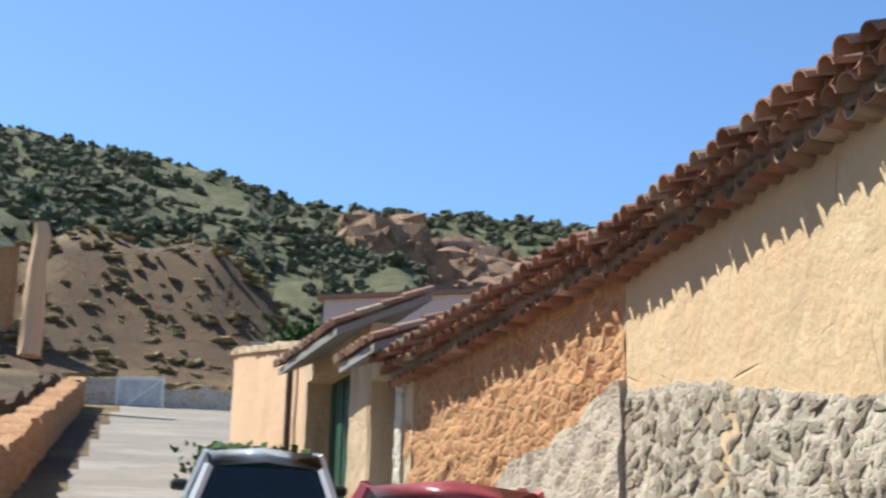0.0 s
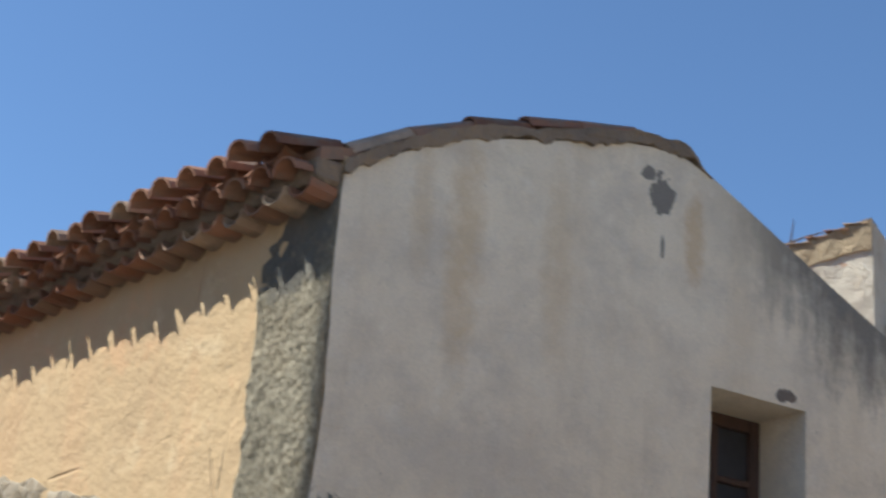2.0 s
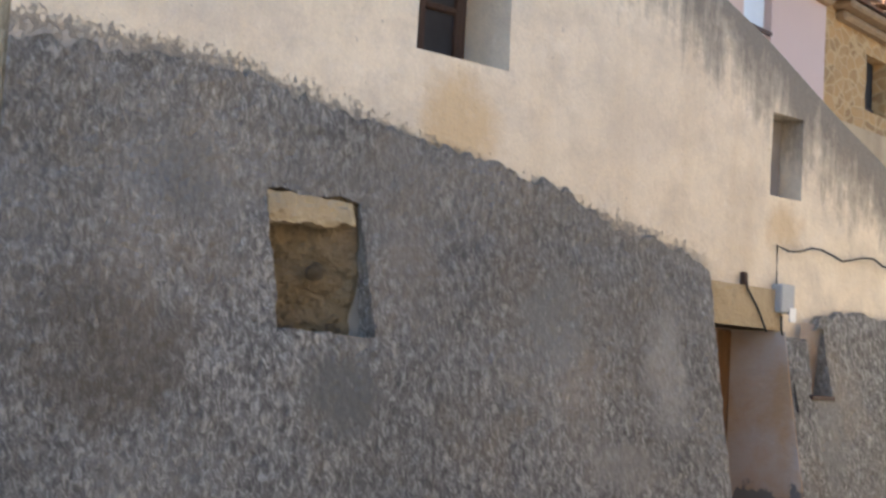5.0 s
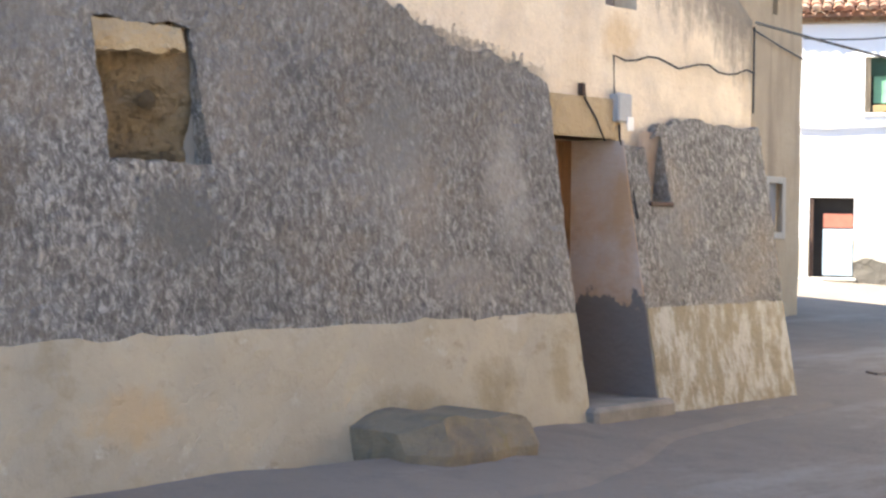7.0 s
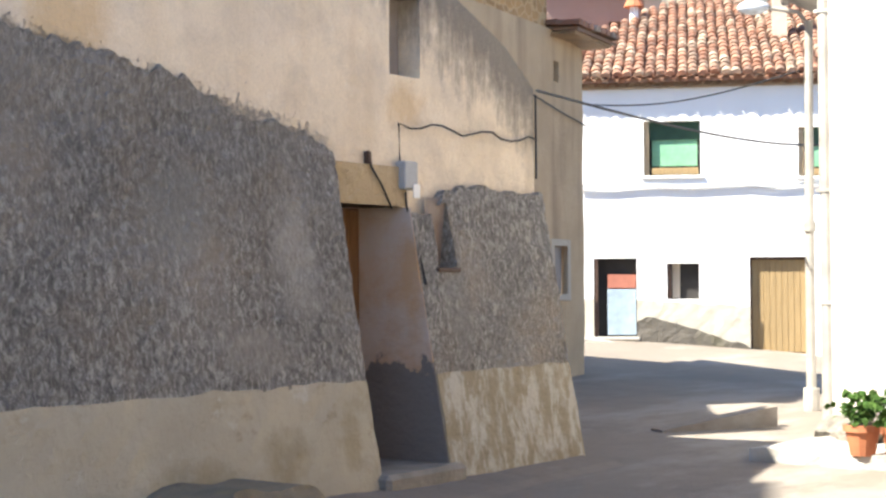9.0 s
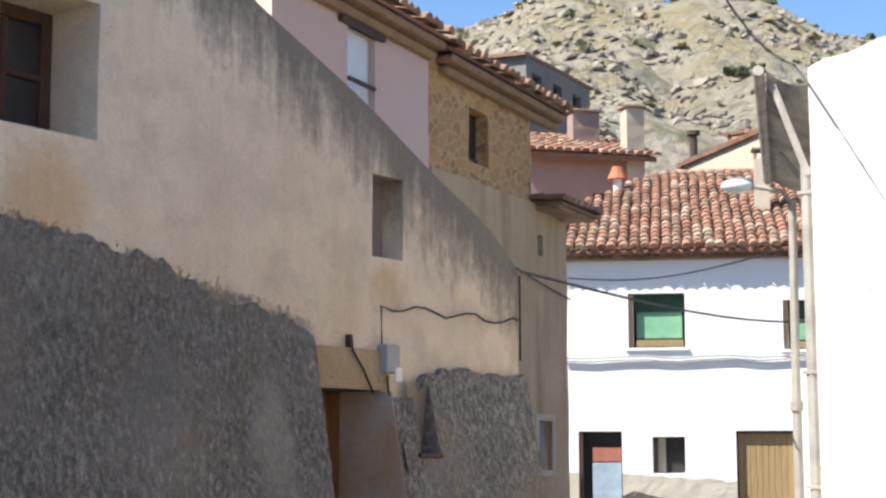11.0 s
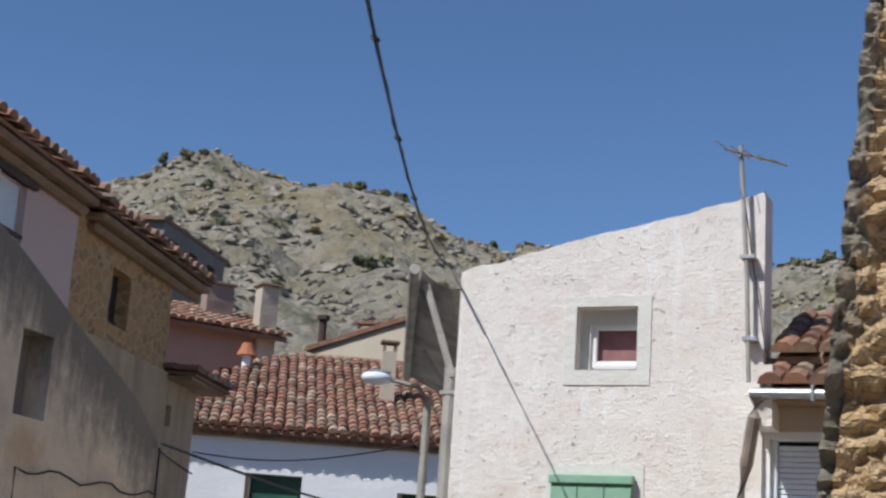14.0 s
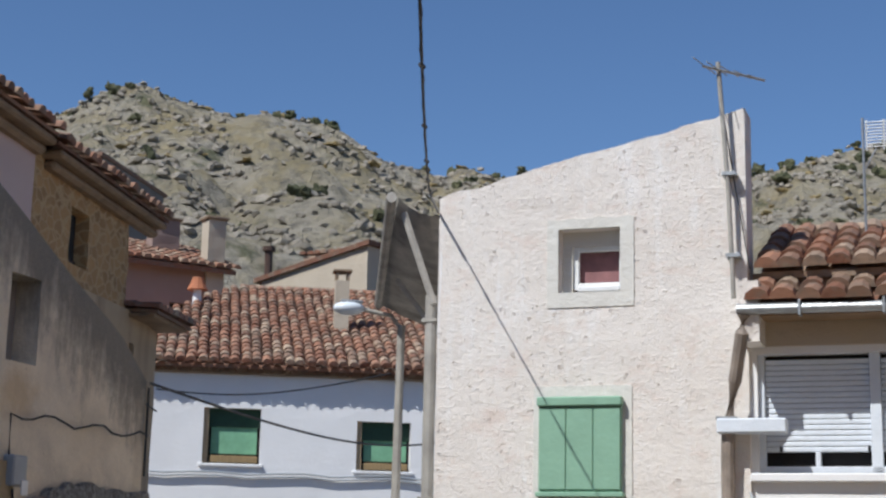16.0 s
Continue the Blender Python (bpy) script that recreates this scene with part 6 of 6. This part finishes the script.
# ---- cars ----
def car(name, m, paint, label):
    """A small hatchback: local x forward, its wheels on z = 0."""
    c = thing(name, m, label, "car")
    # stations along the length: x, half width, sill height, shoulder height
    st = [(-1.85, 0.70, 0.42, 0.72), (-1.8, 0.78, 0.3, 0.88), (-1.4, 0.82, 0.25, 0.93), (0.0, 0.83, 0.22, 0.92), (0.9, 0.82, 0.22, 0.88), (1.5, 0.80, 0.25, 0.76), (1.85, 0.72, 0.3, 0.62), (1.92, 0.62, 0.38, 0.55)]
    bm = bmesh.new()
    rings = []
    for x, w, z0, z1 in st:
        zs = [(w * 0.9, z0), (w, z0 + 0.15), (w, z0 + (z1 - z0) * 0.7), (w * 0.93, z1), (w * 0.5, z1 + 0.03)]
        prof = [(-y, z) for y, z in zs] + [(y, z) for y, z in reversed(zs)]
        rings.append([bm.verts.new((x, y, z)) for y, z in prof])
    n = len(rings[0])
    for u, v in zip(rings, rings[1:]):
        for i in range(n):
            bm.faces.new((u[i], u[(i + 1) % n], v[(i + 1) % n], v[i]))
    bm.faces.new(rings[0])
    bm.faces.new(rings[-1][::-1])
    bmesh.ops.recalc_face_normals(bm, faces=bm.faces)
    part("body", bm, paint, c, smooth=True)
    # greenhouse: pillars and roof, then panes
    lo = [(-1.72, 0.72, 0.9), (-0.2, 0.76, 0.93), (0.75, 0.74, 0.9)]
    hi = [(-1.38, 0.55, 1.36), (-0.25, 0.57, 1.42), (0.12, 0.55, 1.38)]
    bm = bmesh.new()
    top = [[bm.verts.new((x, s * w, z)) for x, w, z in hi] for s in (-1, 1)]
    mid = [bm.verts.new((x, 0, z + 0.06)) for x, w, z in hi]
    for i in range(2):
        bm.faces.new((top[0][i], top[0][i + 1], mid[i + 1], mid[i]))
        bm.faces.new((mid[i], mid[i + 1], top[1][i + 1], top[1][i]))
    bmesh.ops.solidify(bm, geom=bm.faces[:], thickness=0.04)
    bmesh.ops.recalc_face_normals(bm, faces=bm.faces)
    part("roof", bm, paint, c, smooth=True)
    for s in (-1, 1):
        for i in range(3):
            part("pillar", tube([(lo[i][0], s * lo[i][1], lo[i][2]), (hi[i][0], s * hi[i][1], hi[i][2])], 0.055, 6), paint, c)

    def pane(name, pts):
        bm = bmesh.new()
        f = bm.faces.new([bm.verts.new(p) for p in pts])
        bmesh.ops.solidify(bm, geom=[f], thickness=0.012)
        part(name, bm, M["car_glass"], c, "dark tinted glass")
    for s in (-1, 1):
        for i in range(2):
            pane("side_window", [(lo[i][0], s * lo[i][1], lo[i][2]), (lo[i + 1][0], s * lo[i + 1][1], lo[i + 1][2]), (hi[i + 1][0], s * hi[i + 1][1], hi[i + 1][2]), (hi[i][0], s * hi[i][1], hi[i][2])])
        mi = part("mirror", box(0.5, 0.62, s * 0.86 - 0.09, s * 0.86 + 0.09, 0.93, 1.05, 0.03), M["rubber"], c, "black door mirror")
        part("tail_light", box(-1.86, -1.8, s * 0.66 - 0.07, s * 0.66 + 0.07, 0.62, 0.84, 0.01), M["tail"], c)
        part("headlight", box(1.84, 1.9, s * 0.5 - 0.12, s * 0.5 + 0.12, 0.5, 0.6, 0.01), M["lamp_glass"], c)
        for x in (-1.2, 1.2):
            w = part("wheel", tube([(x, s * 0.66, 0.29), (x, s * 0.84, 0.29)], 0.29, 18), M["rubber"], c, "black tyre")
            part("rim", tube([(x, s * 0.8, 0.29), (x, s * 0.855, 0.29)], 0.18, 14), M["metal"], w)
    pane("rear_window", [(lo[0][0], -lo[0][1] + 0.05, lo[0][2]), (lo[0][0], lo[0][1] - 0.05, lo[0][2]), (hi[0][0], hi[0][1] - 0.03, hi[0][2]), (hi[0][0], -hi[0][1] + 0.03, hi[0][2])])
    pane("windscreen", [(lo[2][0], -lo[2][1] + 0.05, lo[2][2]), (lo[2][0], lo[2][1] - 0.05, lo[2][2]), (hi[2][0], hi[2][1] - 0.03, hi[2][2]), (hi[2][0], -hi[2][1] + 0.03, hi[2][2])])
    part("bumper", box(-1.92, -1.78, -0.74, 0.74, 0.32, 0.5, 0.04), M["rubber"], c)
    part("bumper", box(1.82, 1.96, -0.66, 0.66, 0.3, 0.44, 0.04), M["rubber"], c)
    return c


car("white_car", pose(-17.6, 1.28, 2.72, 0, -11.8, 184), M["car_white"], "small white hatchback parked on the slope")
car("red_car", pose(-11.9, 2.8, 1.76, 0, -11.8, 184), M["car_red"], "faded red hatchback parked by the barn")


# ---- gates and walls up the street ----
FG = wall_frame(-12.73, 4.28, 75)


def gateway(s0, s1, hole, r0, r1, zb, rise, door, label):
    """A gate set deep in a plastered wall under a short tiled canopy."""
    g = thing("gateway", FG, label, "gateway")
    part("wall", wall_mesh(s0, s1, 1.0, zb + 0.15, [(hole[0], hole[1], 1.6, zb - 0.1)], lambda s, z: 0.02 + 0.03 * fbm(s, z, 2, 2.5), 0.36, 0.15), M["beige"], g, "worn pale plaster gate wall")
    leaf = part("gate_leaf", box(hole[0] - 0.02, hole[1] + 0.02, 0.34, 0.4, 1.5, zb - 0.08), door, g, "painted metal gate")
    for i in range(5):
        x = hole[0] + (hole[1] - hole[0]) * (i + 0.5) / 5
        part("rib", box(x - 0.02, x + 0.02, 0.32, 0.34, 1.7, zb - 0.15, 0.006), door, leaf)
    zt = zb + rise
    poly_slab("roof_sheet", [(r0, -0.5, zb), (r1, -0.5, zb), (r1, 0.7, zt), (r0, 0.7, zt)], 0.09, M["grey_wall"], g, "grey cement canopy slab")
    tiled_slope(g, Vector((r0, -0.52, zb + 0.02)), Vector((1, 0, 0)), Vector((0, 1.2, rise)), r1 - r0, seed=int(-s0 * 10))


gateway(-10.3, -7.05, (-10.15, -7.9), -9.9, -6.9, 5.9, 0.55, M["green_door"], "tiled gateway canopy over a dark green gate")
gateway(-7.0, -5.3, (-6.95, -5.8), -6.7, -5.3, 5.4, 0.5, M["blue_door"], "tiled gateway canopy over a pale blue gate")
pw = thing("yard_wall", FG, "peach plastered yard wall with a ragged tile coping", "wall")
part("wall", wall_mesh(-15.5, -10.33, 2.0, lambda s: 7.2 - 0.16 * (s + 15.5) + 0.05 * fbm(s, 0, 2, 2), (), rough_out(0.02), 0.35, 0.2), M["peach"], pw)
part("coping", wall_mesh(-15.55, -10.33, 6.0, lambda s: 7.27 - 0.16 * (s + 15.5) + 0.06 * fbm(s, 0, 2, 3), (), lambda s, z: 0.05 + 0.03 * fbm(s, z, 2, 5), 0.4, 0.06, bottom=lambda s: 7.17 - 0.16 * (s + 15.5)), M["beige"], pw, "broken tile and stone coping")
part("downpipe", tube([(-10.9, -0.09, 6.3), (-10.9, -0.09, 3.0)], 0.05, 8), M["wood"], pw, "rusty downpipe")
far_house("terrace_house", -46.5, 1.6, 20, 6.5, 4.0, 8, 12.75, 0.0, M["pink"], "flat-roofed pale pink house above the yard", (), 0.15)
shed = thing("lean_to_roof", pose(-31, 1.0, 7.0), "low dark sheet roof behind the yard wall", "roof")
part("sheet", box(-1.2, 1.2, -0.6, 1.6, 0.75, 0.85, 0.02), M["grey_wall"], shed)
part("support", box(-1.0, 1.0, -0.3, 1.4, -1.5, 0.75), M["grey_wall"], shed)

gate = thing("field_gate", wall_frame(-48.4, -4.55, 5), "white sheet-metal field gate with a diagonal brace", "gate")
part("sheet", box(0, 1.45, -0.02, 0.02, 9.2, 10.38, 0.01), M["gate"], gate)
for x0, x1, z0, z1 in ((0, 0.07, 9.2, 10.42), (1.38, 1.45, 9.2, 10.42), (0.07, 1.38, 10.33, 10.42), (0.07, 1.38, 9.2, 9.29)):
    part("frame", box(x0, x1, -0.05, -0.02, z0, z1), M["pvc"], gate)
part("brace", tube([(0.1, -0.05, 9.3), (1.36, -0.05, 10.32)], 0.03, 6), M["pvc"], gate)
fw = thing("field_wall", wall_frame(-48.4, -4.55, 5), "low dry-stone field wall", "wall")
part("stonework", wall_mesh(-2.3, -0.02, 8.5, lambda s: 10.35 + 0.1 * fbm(s, 0, 1, 2), (), rough_out(0.06, 3), 0.4, 0.12), M["rubble_far"], fw)
part("stonework", wall_mesh(1.47, 3.6, 8.5, lambda s: 10.1 + 0.15 * fbm(s, 4, 1, 2), (), rough_out(0.06, 3), 0.4, 0.12), M["rubble_far"], fw)
lw = thing("road_wall", wall_frame(-19.5, -1.9, 263), "low mossy stone wall along the climbing road", "wall")
part("stonework", wall_mesh(0, 28, 2.0, lambda s: 4.25 + 0.21 * s + 0.15 * fbm(s, 0, 1, 1.2), (), rough_out(0.08, 2), 0.5, 0.25), M["adobe"], lw)
part("bank", wall_mesh(0, 28, 2.0, lambda s: 4.4 + 0.21 * s + 0.4 * fbm(s, 4, 1, 0.6), (), rough_out(0.2, 1), 3.0, 0.5), GROUND[3], lw, "dry earth bank", pose(0, 0.7, 0))
ruin = thing("ruined_pillar", pose(-45, -6.6, 10.3), "tall crumbling adobe pillar of a ruined house", "ruin")
bm = bmesh.new()
add_tube(bm, [(0, 0, 0), (0.02, 0.03, 0.8), (-0.03, 0, 1.7), (0.05, -0.02, 2.6), (0, 0.04, 3.5), (0.02, 0, 3.9)], 0.34, 10, 0.26)
for v in bm.verts:
    v.co += Vector((fbm(v.co.x, v.co.y, v.co.z, 1.5), fbm(v.co.y, v.co.z, v.co.x + 4, 1.5), 0)) * 0.12
part("masonry", bm, M["peach"], ruin)
rw = thing("ruined_wall", wall_frame(-56, -12, 15), "ruined brown adobe wall on the bank", "ruin")
part("masonry", wall_mesh(-3.0, 2.6, 10, lerp_line([(-3.0, 16.6), (0.5, 16.5), (2.6, 16.2)]), (), rough_out(0.1, 1), 0.5, 0.25, ragged=0.3), M["adobe"], rw)
part("coping", wall_mesh(-0.5, 2.6, 15.6, lerp_line([(-0.5, 16.6), (2.6, 16.3)]), (), lambda s, z: 0.08 + 0.05 * fbm(s, z, 1, 2), 0.5, 0.2, bottom=lambda s: 16.15), M["rubble_far"], rw)

bush = thing("bush", pose(-20.6, 1.1, 3.6), "leafy green shrub at the gateway", "shrub")
part("leaves", leaf_clump(31, 500, 0.28, 0.95, 0.14), M["leaf_plant"], bush)
part("stem", tube([(0, 0, -0.2), (0.05, 0.02, 0.5)], 0.03, 6, 0.01), M["wood"], bush)
bush = thing("bush", pose(-24.2, 0.5, 4.3), "small dark green shrub by the yard wall", "shrub")
part("leaves", leaf_clump(32, 400, 0.28, 0.8, 0.12), M["leaf_plant"], bush)
part("stem", tube([(0, 0, -0.2), (0.05, 0.02, 0.4)], 0.03, 6, 0.01), M["wood"], bush)
bush = thing("bush", pose(-30, 1.4, 7.5), "green creeper top above the yard wall", "shrub")
part("leaves", leaf_clump(33, 300, 0.3, 0.7, 0.15), M["leaf_plant"], bush)
part("stem", tube([(0, 0, -1.0), (0.05, 0.02, 0.4)], 0.03, 6, 0.01), M["wood"], bush)


# ---- hillside scrub and rocks ----
def scatter(name, label, material, variants, count, b0, b1, r0, r1, size, seed, accept=None, sink=0.3, flat=1.0):
    q = random.Random(seed)
    places = []
    tries = 0
    while len(places) < count and tries < count * 12:
        tries += 1
        b, r = q.uniform(b0, b1), math.sqrt(q.uniform(r0 * r0, r1 * r1))
        d = bearing(b)
        x, y = CX + d.x * r, CY + d.y * r
        if accept and not accept(x, y, b, r, q):
            continue
        s = size * q.uniform(0.5, 1.5)
        z = terrain(x, y)
        m = Matrix.Translation((x, y, z + s * flat * (0.5 - sink))) @ Matrix.Rotation(q.uniform(0, 6.28), 4, "Z") @ Matrix.Rotation(q.uniform(-0.3, 0.3), 4, "X") @ Matrix.Diagonal((s, s * q.uniform(0.7, 1.3), s * flat * q.uniform(0.7, 1.2), 1))
        places.append((q.randrange(len(variants)), m))
    ob = new(name, join_many(name, variants, places, material))
    return tagged(ob, label, name.replace("_", " "), kind="stuff")


def clump_variant(seed, n=4):
    """A shrub of several ragged lobes."""
    q = random.Random(seed)
    vs, fs, base = [], [], 0
    for i in range(n):
        v, f = as_arrays(blob(seed * 11 + i, 2, 0.9))
        v = v * q.uniform(0.3, 0.55) + np.array([q.uniform(-0.5, 0.5), q.uniform(-0.5, 0.5), q.uniform(-0.1, 0.45)])
        vs.append(v)
        fs += [[k + base for k in t] for t in f]
        base += len(v)
    return np.concatenate(vs), fs


def rock_variant(seed):
    bm = blob(seed, 1, 0.7, 0.8)
    q = random.Random(seed)
    for v in bm.verts:
        v.co = Vector([round(c * 2.2) / 2.2 * 0.75 + c * 0.25 for c in v.co]) + Vector((q.uniform(-0.06, 0.06), q.uniform(-0.06, 0.06), q.uniform(-0.06, 0.06)))
    return as_arrays(bm)


SHRUBS = [clump_variant(s) for s in range(5)]
ROCKS = [rock_variant(s) for s in range(8)]
dens = lambda sc, t: (lambda x, y, b, r, q: fbm(x, y, 1, sc, 3) > t + q.uniform(-0.25, 0.25))
crest = lambda b: float(np.interp(b, SB, SD))
inside = lambda f: (lambda x, y, b, r, q: r < crest(b) * 1.03 and f(x, y, b, r, q))
scatter("hill_scrub", "dark green evergreen scrub on the hillside", M["leaf"], SHRUBS, 4200, -116, -66, 76, 262, 0.95, 3, inside(dens(0.03, -0.35)))
scatter("hill_scrub", "scattered dark green bushes among the rocks", M["leaf"], SHRUBS, 260, -46, 6, 75, 240, 0.85, 4, inside(dens(0.04, 0.1)))
scatter("hill_scrub", "dark green pines and bushes along the crest", M["leaf"], SHRUBS, 70, -19, 4, 205, 240, 1.3, 6, inside(lambda x, y, b, r, q: r > crest(b) * 0.93))
scatter("dry_scrub", "dry yellow grass tufts on the slopes", M["leaf_dry"], SHRUBS, 420, -46, 6, 70, 200, 0.7, 7, inside(dens(0.05, 0.0)), flat=0.5)
scatter("hill_rocks", "grey limestone outcrops on the hillside", M["hill_rock"], ROCKS, 11000, -46, 6, 70, 232, 0.38, 8, inside(lambda x, y, b, r, q: r < crest(b) * 0.97 and abs(fbm(x, y, 3, 0.035, 4)) < 0.3 + q.uniform(-0.15, 0.2)), 0.35, 0.8)
scatter("hill_rocks", "brown rock bluff on the scrubby hillside", M["bluff"], ROCKS, 260, -89.3, -82.5, 186, 212, 2.6, 9, inside(dens(0.05, -0.4)), 0.2, 1.0)
scatter("dry_scrub", "dry yellow grass on the earth bank", M["leaf_dry"], SHRUBS, 1500, -112, -88, 50, 70, 0.26, 10, None, 0.3, 0.45)

# ---- single stones of the rubble wall, last ----
rubble_stones(barn, BINV @ FA, -4.7, -0.65, 2.6, lerp_line([(-4.75, 4.05), (-3.5, 3.9), (-1.6, 3.5), (-0.6, 3.35)]), 200, 2)
rubble_stones(barn, BINV @ FA2, -2.4, -0.05, 2.9, lerp_line([(-2.4, 3.65), (0, 4.05)]), 70, 3)
